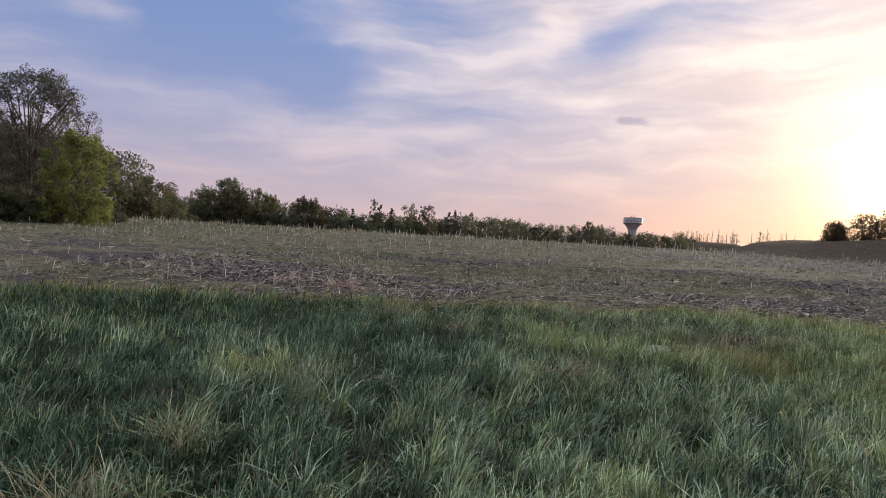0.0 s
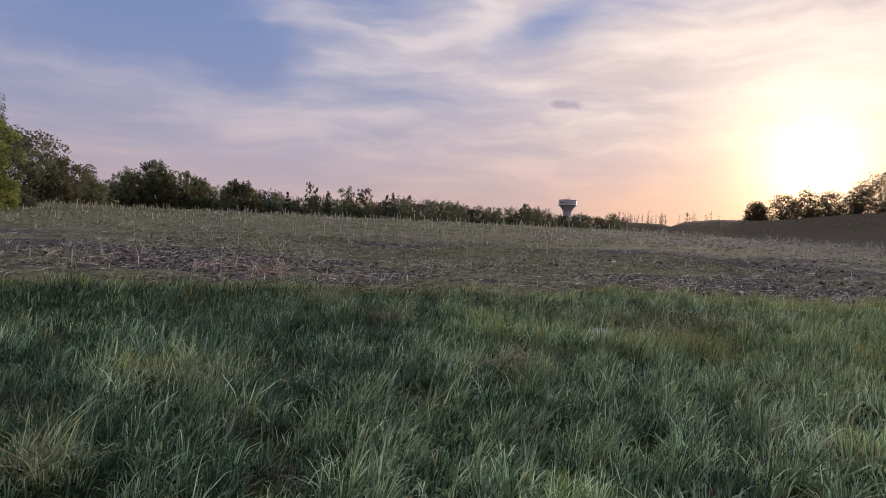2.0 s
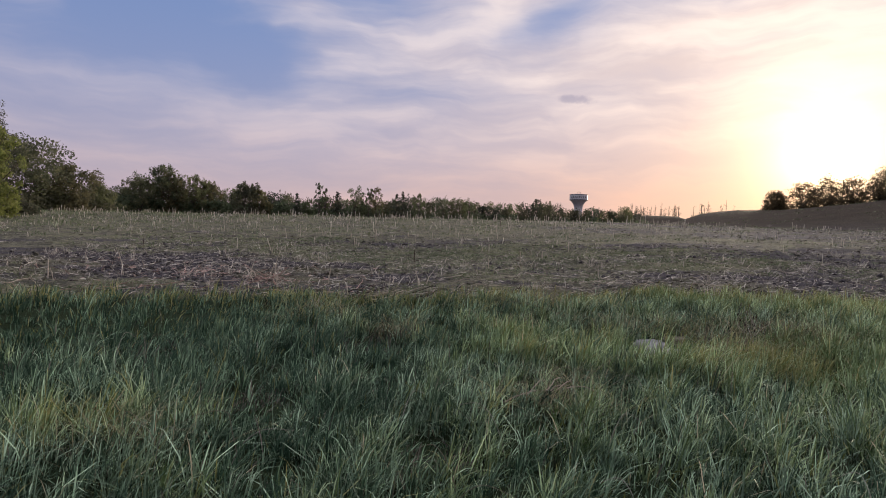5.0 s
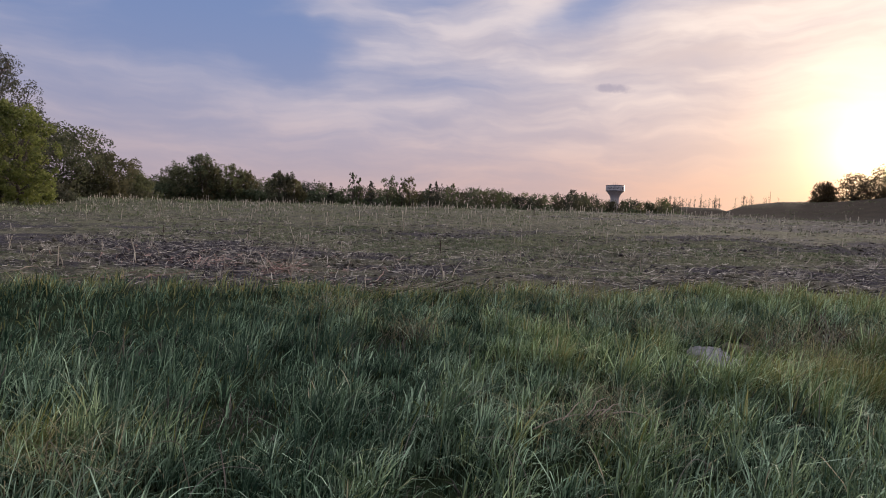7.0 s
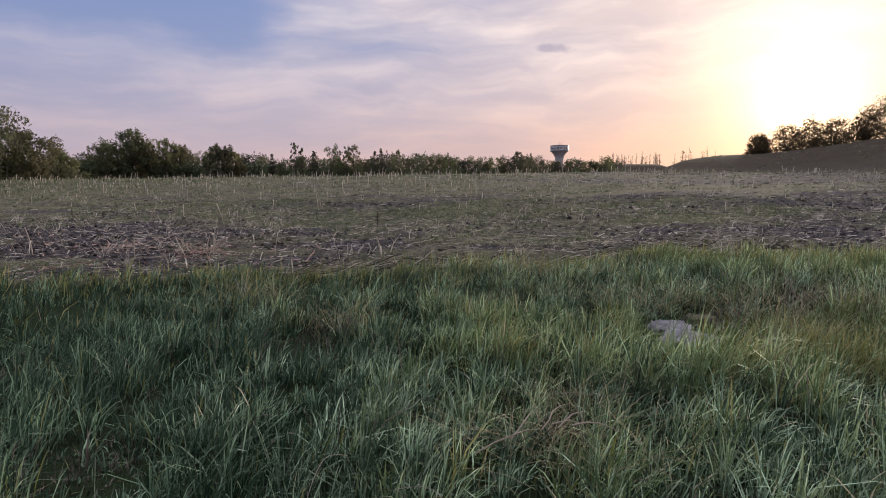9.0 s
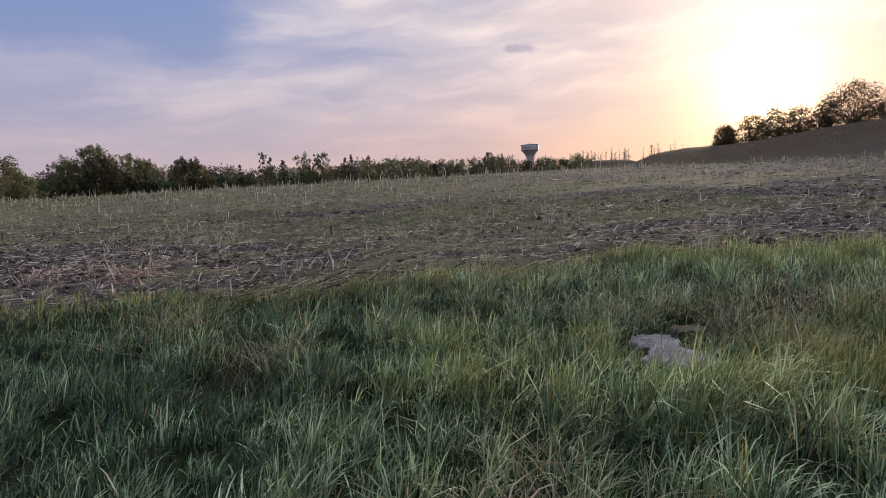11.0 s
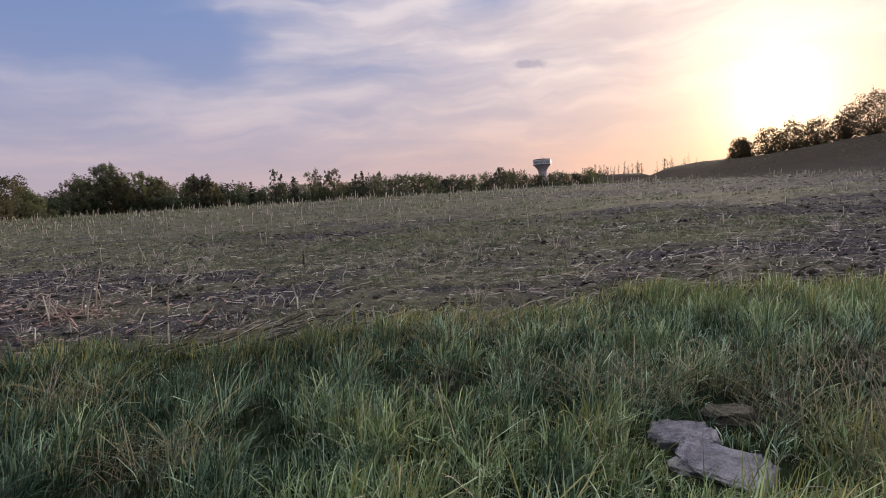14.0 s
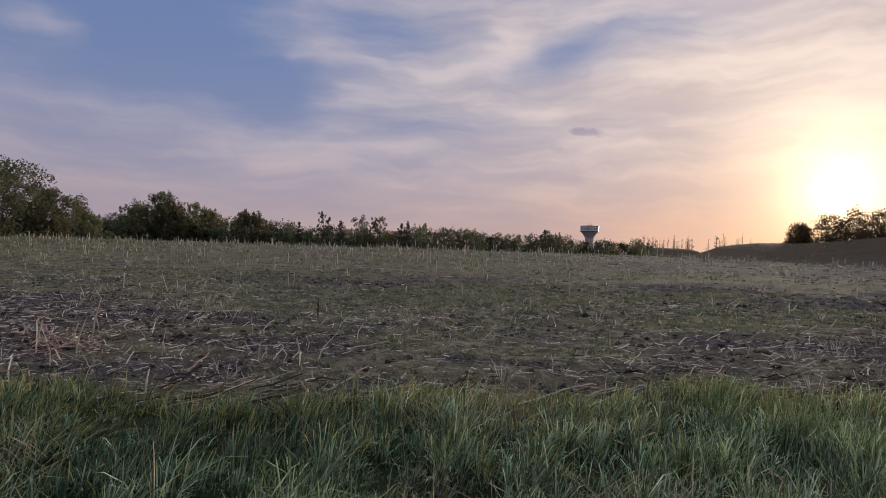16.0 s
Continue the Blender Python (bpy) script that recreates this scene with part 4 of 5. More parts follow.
# ---------------------------------------------------------------- trees
def curve_through(pts, n=14):
    """Points of a smooth line through the given ones."""
    p = [Vector(q) for q in pts]
    p = [p[0]] + p + [p[-1]]
    out = []
    for k in range(1, len(p) - 2):
        for j in range(n // (len(p) - 3)):
            t = j / (n // (len(p) - 3))
            a, b, c, d = p[k - 1], p[k], p[k + 1], p[k + 2]
            out.append(0.5 * ((2 * b) + (c - a) * t + (2 * a - 5 * b + 4 * c - d) * t * t + (3 * b - a - 3 * c + d) * t ** 3))
    return out + [p[-1]]


def tube(bm, pts, radii, sides=6):
    prev = None
    for k, (p, rad) in enumerate(zip(pts, radii)):
        p = Vector(p)
        a = Vector(pts[min(k + 1, len(pts) - 1)]) - Vector(pts[max(k - 1, 0)])
        q = a.to_track_quat("Z", "Y")
        ring = [bm.verts.new(p + q @ Vector((math.cos(i * 2 * math.pi / sides) * rad, math.sin(i * 2 * math.pi / sides) * rad, 0))) for i in range(sides)]
        if prev:
            for i in range(sides):
                bm.faces.new((prev[i], prev[(i + 1) % sides], ring[(i + 1) % sides], ring[i]))
        prev = ring


def leaf_cloud(r, centres, sizes, count, leaf, mat, flat=0.75):
    """Small folded leaves scattered through clumps."""
    pick = r.choice(len(centres), count, p=np.asarray(sizes) ** 2 / np.sum(np.asarray(sizes) ** 2))
    d = r.normal(0, 1, (count, 3))
    d /= np.linalg.norm(d, axis=1)[:, None]
    rad = np.asarray(sizes)[pick] * r.uniform(0.25, 1.0, count) ** 0.6
    c = np.asarray(centres)[pick] + d * rad[:, None] * np.array([1, 1, flat])
    a = r.normal(0, 1, (count, 3))
    a /= np.linalg.norm(a, axis=1)[:, None]
    b = np.cross(a, r.normal(0, 1, (count, 3)))
    b /= np.linalg.norm(b, axis=1)[:, None] + 1e-9
    up = np.cross(a, b)
    s = leaf * r.uniform(0.55, 1.35, count)[:, None]
    v = np.empty((count, 4, 3))
    v[:, 0], v[:, 1] = c - a * s * 0.5, c + b * s * 0.28 + up * s * 0.10
    v[:, 2], v[:, 3] = c + a * s * 0.5, c - b * s * 0.28 + up * s * 0.10
    i = np.arange(count)[:, None] * 4
    loops = np.concatenate([i, i + 1, i + 2, i + 3], 1).ravel()
    return poly_mesh("crown", v.reshape(-1, 3), loops, np.full(count, 4), mat)


def broadleaf(name, seed, tall, spread, leaves, leaf, mat, bare=0.18, clumps=40, loose=1.0, stems=1, peak=0.55, flat=0.75):
    """A tree of given height and crown radius: trunk, limbs, twigs and an uneven crown."""
    r = np.random.RandomState(seed)
    root = new(name)
    bm = bmesh.new()
    centres, sizes = [], []

    def crown_point(base, off, low):
        h = bare + (1 - bare) * max(low, r.uniform(0.0, 1.0) ** 0.9)
        u = (h - bare) / (1 - bare)
        m = peak * 0.62
        wide = math.sqrt(max(0.02, 1 - ((u - m) / (1.02 - m if u > m else peak * 1.3)) ** 2))
        a, q = r.uniform(0, 6.283), spread * wide * r.uniform(0.15, 1.0) ** 0.55
        return base + off * h + Vector((math.cos(a) * q, math.sin(a) * q, tall * h * r.uniform(0.95, 1.03)))

    for s in range(stems):
        off = Vector((r.normal(0, spread * 0.3), r.normal(0, spread * 0.3), 0)) * (0 if stems == 1 else 1)
        base = off * 0.25
        pts, rad = [], []
        for k in range(7):
            t = k / 6
            pts.append(base + off * t + Vector((r.normal(0, 0.025) * tall * t, r.normal(0, 0.025) * tall * t, tall * 0.9 * t - 0.15)))
            rad.append(max(0.012, tall * 0.019 * (1 - t) ** 0.8 / math.sqrt(stems)))
        tube(bm, pts, rad, 7)
        wood = list(pts[1:])
        each = max(6, clumps // stems)
        for k in range(max(5, each // 9)):
            tip = crown_point(base, off, 0.15)
            f = min(5.0, max(0.6, (tip.z / tall) * 6 * r.uniform(0.35, 0.75)))
            start = pts[int(f)].lerp(pts[int(f) + 1], f % 1)
            mid = start.lerp(tip, 0.45) + Vector((0, 0, -0.05 * tall * r.uniform(0.2, 1)))
            line = curve_through([start, mid, tip.lerp(start, 0.12)], 6)
            thick = tall * 0.0075 / math.sqrt(stems)
            tube(bm, line, [max(0.010, thick * (1 - 0.75 * j / len(line))) for j in range(len(line))], 5)
            wood += line[1:]
        for k in range(each):
            tip = crown_point(base, off, 0.0)
            start = min(wood, key=lambda w: (w - tip).length + (0.6 * tall if w.z > tip.z + 0.1 * tall else 0))
            tube(bm, [start, start.lerp(tip, 0.5) + Vector((0, 0, 0.02 * tall)), tip], [max(0.008, tall * 0.0024), max(0.006, tall * 0.0016), 0.005], 3)
            centres.append(tip)
            sizes.append(spread * loose * r.uniform(0.20, 0.40))
    part("trunk", bm, BARK, root)
    child("crown", leaf_cloud(r, np.array([tuple(c) for c in centres]), sizes, leaves, leaf, mat, flat), root)
    return root


def shrub(name, seed, tall, spread, leaves, leaf, mat, clumps=120, loose=0.5):
    """A dome of thin stems that fan out from the ground."""
    r = np.random.RandomState(seed)
    root = new(name)
    bm = bmesh.new()
    centres, sizes = [], []
    for k in range(clumps):
        while True:
            p = Vector((r.uniform(-1, 1), r.uniform(-1, 1), r.uniform(0, 1)))
            if p.length < 1 and (p.length > 0.5 or k % 2):
                break
        a = math.atan2(p.y, p.x)
        bulge = 1 + 0.12 * math.sin(3 * a + seed) + 0.08 * math.sin(5 * a + 2 * seed) + r.normal(0, 0.05)
        tip = Vector((p.x * spread * bulge, p.y * spread * bulge, p.z * tall * 0.93 * (0.92 + 0.1 * bulge)))
        if k % 3 == 0:
            foot = Vector((tip.x * 0.12 + r.normal(0, 0.08), tip.y * 0.12 + r.normal(0, 0.08), -0.1))
            mid = foot.lerp(tip, 0.5) + Vector((0, 0, 0.10 * tall))
            tube(bm, [foot, mid, tip], [0.035, 0.02, 0.006], 4)
        centres.append(tuple(tip))
        sizes.append(spread * loose * r.uniform(0.28, 0.48))
    part("trunk", bm, BARK, root)
    child("crown", leaf_cloud(r, np.array(centres), sizes, leaves, leaf, mat), root)
    return root


def conifer(name, seed, tall, spread, leaves, leaf):
    r = np.random.RandomState(seed)
    root = new(name)
    bm = bmesh.new()
    tube(bm, [(0, 0, -0.1), (0.03, 0, tall * 0.5), (0, 0.02, tall)], [tall * 0.018, tall * 0.012, 0.01], 6)
    centres, sizes = [], []
    for k in range(130):
        t = r.uniform(0.04, 1.0)
        q = spread * (1 - t) ** 0.62 * r.uniform(0.3, 1.1) * (0.75 + 0.3 * math.sin(t * 40))
        a = r.uniform(0, 6.283)
        tip = Vector((math.cos(a) * q, math.sin(a) * q, tall * t - 0.18 * q))
        tube(bm, [(0, 0, tall * t), tip], [0.02, 0.006], 3)
        centres += [tuple(tip), tuple(tip * 0.55 + Vector((0, 0, tall * t * 0.45)))]
        sizes += [spread * 0.24 * (1.1 - t * 0.75), spread * 0.22 * (1.1 - t * 0.75)]
    part("trunk", bm, BARK, root)
    child("crown", leaf_cloud(r, np.array(centres), sizes, leaves, leaf, NEEDLE, 0.5), root)
    return root


def spot(az, dist, ox=0.0, oy=0.0):
    x, y = ox + dist * math.sin(radians(az)), oy + dist * math.cos(radians(az))
    return x, y, float(height(x, y))


def stand(ob, az, dist, turn=0.0, size=1.0, ox=0.0, oy=0.0):
    x, y, z = spot(az, dist, ox, oy)
    ob.matrix_basis = pose(x, y, z - 0.1, 0, 0, turn) @ Matrix.Diagonal((size, size, size, 1))
    return ob


def rise(el, az, dist):
    """Height over its own ground of something whose top stands at that elevation."""
    return 1.5 + dist * math.tan(radians(el)) - spot(az, dist)[2]


def build_left_trees():
    t = stand(broadleaf("tall_tree", 101, rise(11.4, -51.2, 52), 4.6, 34000, 0.14, GREY_LEAF, 0.0, 560, 0.30, 1, 0.85, 1.0), -51.3, 52)
    tagged(t, "tall open-crowned dark tree with sky between its leaves", "tree")
    t = stand(broadleaf("spring_tree", 102, rise(7.3, -48.3, 46), 2.4, 19000, 0.155, YELLOW_LEAF, 0.0, 190, 0.42, 1, 0.8, 1.0), -47.9, 46)
    tagged(t, "round young tree with fresh yellow-green leaves", "tree")
    for seed, az, el, d, sp, n, lf, mat, lab in (
        (103, -46.2, 5.9, 84, 4.6, 13000, 0.30, DARK_LEAF, "broad dark bushy tree in the hedgerow"),
        (104, -43.4, 4.6, 86, 3.0, 8000, 0.28, OLIVE_LEAF, "dark olive rounded tree in the hedgerow"),
        (105, -41.2, 3.4, 92, 2.8, 6000, 0.26, OLIVE_LEAF, "low olive bush beside the field"),
        (106, -50.0, 6.6, 80, 4.6, 12000, 0.32, DARK_LEAF, "broad dark bushy tree in the hedgerow"),
        (107, -54.5, 6.9, 78, 5.0, 11000, 0.34, DARK_LEAF, "broad dark bushy tree in the hedgerow"),
        (111, -52.4, 7.4, 55, 2.8, 15000, 0.17, GREY_LEAF, "dense dark lower tree beside the tall one"),
        (108, -52.5, 3.2, 47, 1.8, 6000, 0.20, DARK_LEAF, "low dark bush under the tall tree"),
        (109, -50.3, 2.6, 48, 1.5, 5000, 0.20, OLIVE_LEAF, "low olive bush under the tall tree"),
        (110, -46.0, 2.0, 52, 1.3, 4000, 0.18, OLIVE_LEAF, "low olive bush at the field's corner"),
    ):
        if el > 3.5:
            t = stand(broadleaf("hedge_tree", seed, rise(el, az, d), sp, n, lf, mat, 0.0, 110, 0.75, 4, 0.8, 1.1), az, d)
        else:
            t = stand(shrub("hedge_bush", seed, rise(el, az, d), sp, n, lf, mat, 90, 0.6), az, d)
        tagged(t, lab, "tree" if el > 3.5 else "bush", "hedgerow at the field's corner")


LINE_AZ = [-41, -39.5, -37.6, -36.4, -35, -33.6, -32, -31, -29.8, -28.4, -27, -25.5, -24.1, -22.2, -21, -18.8, -16.6, -14.8, -11.6, -9, -6.7, -3.4, -0.9, 1, 3.2, 5]
LINE_EL = [2.9, 3.1, 4.0, 4.4, 3.9, 3.6, 3.2, 3.2, 3.5, 3.05, 3.0, 2.85, 2.8, 2.7, 2.9, 2.8, 2.9, 2.95, 2.95, 2.75, 2.6, 3.0, 2.55, 2.4, 2.5, 2.3]


def build_treeline():
    r = np.random.RandomState(71)
    kinds = []
    for k, (mat, sp, loose) in enumerate(((DARK_LEAF, 2.9, 0.95), (OLIVE_LEAF, 2.4, 0.9), (DARK_LEAF, 2.2, 0.85), (OLIVE_LEAF, 3.0, 0.95), (DARK_LEAF, 3.3, 0.9))):
        kinds.append(broadleaf("field_tree", 120 + k, 10.0, sp, 2100, 0.48, mat, 0.0, 64, loose * 1.1, 2, 0.7, 1.5))
    used = set()
    az = -42.5
    while az < 5.2:
        el = float(np.interp(az, LINE_AZ, LINE_EL)) * r.uniform(0.84, 1.03)
        d = float(np.interp(az, [-42, -30, -10, 5], [150, 160, 190, 215])) + r.uniform(-8, 14)
        k = int(r.randint(len(kinds)))
        tall = rise(el, az, d)
        x, y, z = spot(az, d)
        m = pose(x, y, z - 0.15, 0, 0, r.uniform(0, 360))
        ob = kinds[k] if k not in used else copy_thing(kinds[k], m)
        used.add(k)
        s = tall / 10.0
        w = max(s, 0.62) * r.uniform(0.9, 1.15)
        ob.matrix_basis = m @ Matrix.Diagonal((w, w, s, 1))
        tagged(ob, "dark bushy tree in the wood's edge beyond the field", "tree", "trees beyond the field")
        az += r.uniform(0.62, 0.95) * (150 / d) * 0.95
    for k in range(len(kinds)):
        if k not in used:
            stand(kinds[k], -30 + k, 175)
            tagged(kinds[k], "dark bushy tree in the wood's edge beyond the field", "tree", "trees beyond the field")
    # thicket under the trees
    n = 34000
    a, e = r.uniform(-44, 6, n), r.uniform(0, 1, n)
    d = np.interp(a, [-42, -30, -10, 5], [148, 158, 188, 213]) + r.uniform(-6, 6, n)
    cx, cy = d * np.sin(np.radians(a)), d * np.cos(np.radians(a))
    top = 4.9 + 1.1 * ripple(cx, cy, 0.25, 75)
    me = leaf_cloud(r, np.stack([cx, cy, height(cx, cy) + top * e], -1), np.full(n, 0.5), n, 0.74, DARK_LEAF)
    me.name = "undergrowth"
    tagged(new("undergrowth", me), "dense dark thicket under the wood's edge", "undergrowth", kind="stuff")
    n = 12000
    a, e = r.uniform(-58, -40, n), r.uniform(0, 1, n)
    d = np.interp(a, [-58, -48, -40], [66, 78, 94]) + r.uniform(-4, 4, n)
    cx, cy = d * np.sin(np.radians(a)), d * np.cos(np.radians(a))
    me = leaf_cloud(r, np.stack([cx, cy, height(cx, cy) + (1.9 + 0.6 * ripple(cx, cy, 0.5, 76)) * e], -1), np.full(n, 0.3), n, 0.34, DARK_LEAF)
    me.name = "hedge_bottom"
    tagged(new("hedge_bottom", me), "dense dark brambles under the hedgerow", "undergrowth", kind="stuff")
    # single trees that stand out of the line
    for k, (az, el, sp, d) in enumerate(((-36.5, 4.85, 3.9, 150), (-34.7, 4.2, 3.4, 152), (-38.4, 3.7, 3.2, 147), (-33.4, 3.75, 2.8, 154), (-30.0, 3.75, 3.3, 150), (-28.6, 3.2, 2.6, 152))):
        t = broadleaf("broad_tree", 180 + k, rise(el, az, d), sp, 6000, 0.36, OLIVE_LEAF if k % 2 else DARK_LEAF, 0.0, 150, 0.42, 4, 0.75, 1.6)
        tagged(stand(t, az, d), "broad full-crowned tree in the wood's edge", "tree", "broad trees")
    ox, oy = -0.27, 5.67
    for az, el, sp, d in ((-26.5, 3.2, 1.6, 146), (-22.8, 3.5, 2.2, 146), (-17.2, 3.5, 2.3, 146), (-16.6, 3.75, 2.1, 147)):
        x, y, z = spot(az, d, ox, oy)
        t = conifer("spruce", 140 + int(-az * 10), 1.56 + d * math.tan(radians(el)) - z, sp * 1.5, 2600, 0.36)
        t.location = (x, y, z - 0.1)
        tagged(t, "slim dark spruce rising above the wood's edge", "tree", "spruces")
    for k, (az, el, sp, leaves) in enumerate(((-24.4, 4.25, 1.45, 1700), (-23.9, 3.6, 1.2, 1300), (-21.4, 3.95, 2.5, 1900), (-19.9, 3.95, 1.7, 1500), (-18.8, 4.0, 2.1, 1700), (-15.3, 3.45, 1.9, 1600), (-12.9, 3.2, 1.9, 1700), (-20.4, 3.5, 1.5, 1400), (-4.1, 3.15, 2.0, 1900), (-2.9, 3.0, 1.8, 1700), (-10.2, 3.15, 2.0, 1800))):
        d = 148
        x, y, z = spot(az, d, ox, oy)
        t = broadleaf("birch", 160 + k, 1.56 + d * math.tan(radians(el)) - z, sp, leaves, 0.30, OLIVE_LEAF if k % 3 else DARK_LEAF, 0.10, 60, 0.5, 2, 0.6, 1.5)
        t.location = (x, y, z - 0.1)
        tagged(t, "airy young tree with thin spring leaves", "tree", "airy trees")


def build_far_poles():
    """Thin bare trees along the bank far off."""
    r = np.random.RandomState(81)
    for az in np.concatenate([r.uniform(3.2, 8.6, 34), r.uniform(9.2, 14.2, 9), r.uniform(-7, -5, 4)]):
        az = float(az)
        d = 300 if az < 9 else 190
        top = (2.55 if az < 9 else 2.75) + r.uniform(-0.15, 0.5) * (1 if r.uniform() < 0.5 else 0.35)
        x, y, z = spot(az, d)
        h = max(3.0, 1.5 + d * math.tan(radians(top)) - z)
        root = new("thin_tree")
        bm = bmesh.new()
        tube(bm, [(0, 0, -0.3), (r.normal(0, 0.1), 0, h * 0.5), (r.normal(0, 0.2), 0, h)], [0.13, 0.09, 0.03], 5)
        cs, ss = [], []
        for k in range(12):
            t = r.uniform(0.3, 1.0)
            a, q = r.uniform(0, 6.28), r.uniform(0.3, 1.0) * (1.25 - t) * 1.5
            tip = Vector((math.cos(a) * q, math.sin(a) * q, h * t + q * 0.9))
            tube(bm, [(0, 0, h * t), tip], [0.05, 0.02], 4)
            cs.append(tuple(tip * 0.6 + Vector((0, 0, h * t * 0.4)))), ss.append(0.55)
        part("trunk", bm, BARK, root)
        child("crown", leaf_cloud(r, np.array(cs), ss, 60, 0.24, DARK_LEAF), root)
        root.location = (x, y, z)
        tagged(root, "thin nearly bare tree against the evening sky", "tree", "thin far trees")


def build_hill_bushes():
    ox, oy = -0.27, 5.2
    for name, seed, az, half, el, d, n, lf, lab in (
        ("round_bush", 201, 16.6, 0.95, 4.35, 90, 6500, 0.19, "small round dark bush on the rise"),
        ("wide_bush", 202, 18.6, 1.5, 4.95, 92, 3300, 0.22, "wide open bush with light through its leaves"),
        ("wide_bush", 203, 20.3, 1.6, 5.45, 92, 3700, 0.22, "wide open bush with light through its leaves"),
        ("wide_bush", 205, 22.0, 1.5, 5.35, 93, 3500, 0.22, "wide open bush with light through its leaves"),
        ("tall_bush", 204, 25.6, 2.35, 6.95, 92, 8500, 0.20, "tall rounded bush on top of the rise"),
        ("tall_bush", 206, 23.9, 1.15, 5.95, 91, 2500, 0.21, "rounded bush on top of the rise"),
        ("tall_bush", 207, 27.8, 1.15, 5.45, 92, 2300, 0.21, "rounded bush on top of the rise"),
    ):
        x, y, z = spot(az, d, ox, oy)
        h = 1.5 + d * math.tan(radians(el)) - z
        t = shrub(name, seed, h, d * math.tan(radians(half)), n, lf, BUSH_LEAF, 260, 0.62)
        t.location = (x, y, z - 0.1)
        tagged(t, lab, "bush", "bushes on the rise")


# ---------------------------------------------------------------- water tower
def build_tower():
    root = new("water_tower")
    d = 500.0
    gz = float(height(0, d))

    def turned(name, prof, mat, ribs=0, label="", seg=96):
        bm = bmesh.new()
        prev = None
        for rad, z, rib in prof:
            ring = []
            for i in range(seg):
                a = i * 2 * math.pi / seg
                q = rad * (1 + (0.03 * rib * math.cos(a * ribs) if ribs else 0))
                ring.append(bm.verts.new((math.cos(a) * q, math.sin(a) * q, z)))
            if prev:
                for i in range(seg):
                    bm.faces.new((prev[i], prev[(i + 1) % seg], ring[(i + 1) % seg], ring[i]))
            prev = ring
        bm.faces.new(prev)
        return part(name, bm, mat, root, label)

    turned("pedestal", [(3.5, gz - 1, 1), (3.15, 12, 1), (3.1, 22.8, 1), (3.25, 24.2, 0.8), (3.9, 25.8, 0.5), (5.2, 27.6, 0.2), (6.7, 29.2, 0)], TOWER_PAINT, 24, "fluted grey steel pedestal flaring into the bowl")
    band = turned("tank_band", [(6.95, 29.4, 0), (7.05, 29.7, 0), (7.05, 32.9, 0), (6.95, 33.2, 0)], TOWER_WHITE, 0, "white painted band round the tank")
    turned("rim", [(7.1, 33.2, 0), (7.15, 33.25, 0), (7.15, 33.55, 0), (6.7, 33.7, 0), (3.0, 34.1, 0), (0.4, 34.3, 0)], TOWER_DARK, 0, "dark roof and rim")
    turned("lower_rim", [(7.0, 29.05, 0), (7.12, 29.15, 0), (7.12, 29.45, 0), (7.0, 29.5, 0)], TOWER_DARK)
    for x, h in ((-1.2, 1.4), (0.3, 2.2), (1.4, 1.2)):
        bm = bmesh.new()
        tube(bm, [(x, 0, 33.8), (x, 0, 34.4 + h)], [0.12, 0.08], 6)
        part("antenna", bm, TOWER_DARK, root)
    for k, ch in enumerate("HANOVER"):
        cu = bpy.data.curves.new("letter", "FONT")
        cu.body, cu.size, cu.align_x, cu.extrude = ch, 2.7, "CENTER", 0.03
        cu.materials.append(TOWER_DARK)
        ob = new("letter", cu)
        ob.parent = band
        a = (k - 3) * 16.5
        ob.matrix_basis = pose(0, 0, 30.35, 0, 0, a) @ pose(0, -7.11, 0, 90, 0, 0)
    root.location = (0.0, d, 0.0)
    tagged(root, "white-banded municipal water tower on a fluted pedestal", "water tower")


# ---------------------------------------------------------------- stones and twigs in the grass
def stone(name, seed, size, at, turn, mat, tilt=(0, 0)):
    r = np.random.RandomState(seed)
    bm = bmesh.new()
    bmesh.ops.create_icosphere(bm, subdivisions=5, radius=1.0)
    off = Vector((seed * 3.1, seed * 1.7, 0))
    for v in bm.verts:
        p = v.co.copy()
        # squared-off slab with a flat, pitted top and chipped sides
        q = Vector((math.copysign(abs(p.x) ** 0.5, p.x), math.copysign(abs(p.y) ** 0.5, p.y), math.copysign(abs(p.z) ** 0.4, p.z)))
        k = 1 + 0.22 * noise.noise(p * 1.3 + off) + 0.13 * noise.noise(p * 4 + off) + 0.07 * noise.noise(p * 9 + off) + 0.03 * noise.noise(p * 19 + off)
        v.co = Vector((q.x * size[0] * k, q.y * size[1] * k, q.z * size[2] * (0.8 + 0.5 * (k - 0.8) + 0.26 * noise.noise(p * 2.4 + off) + 0.22 * noise.noise(p * 6 + off) + 0.14 * noise.noise(p * 14 + off))))
    ob = part(name, bm, mat, smooth=True)
    x, y = at
    ob.matrix_basis = pose(x, y, float(height(x, y)) + size[2] * (0.15 if mat is MOSS_STONE else 0.28), tilt[0], tilt[1], turn)
    return ob


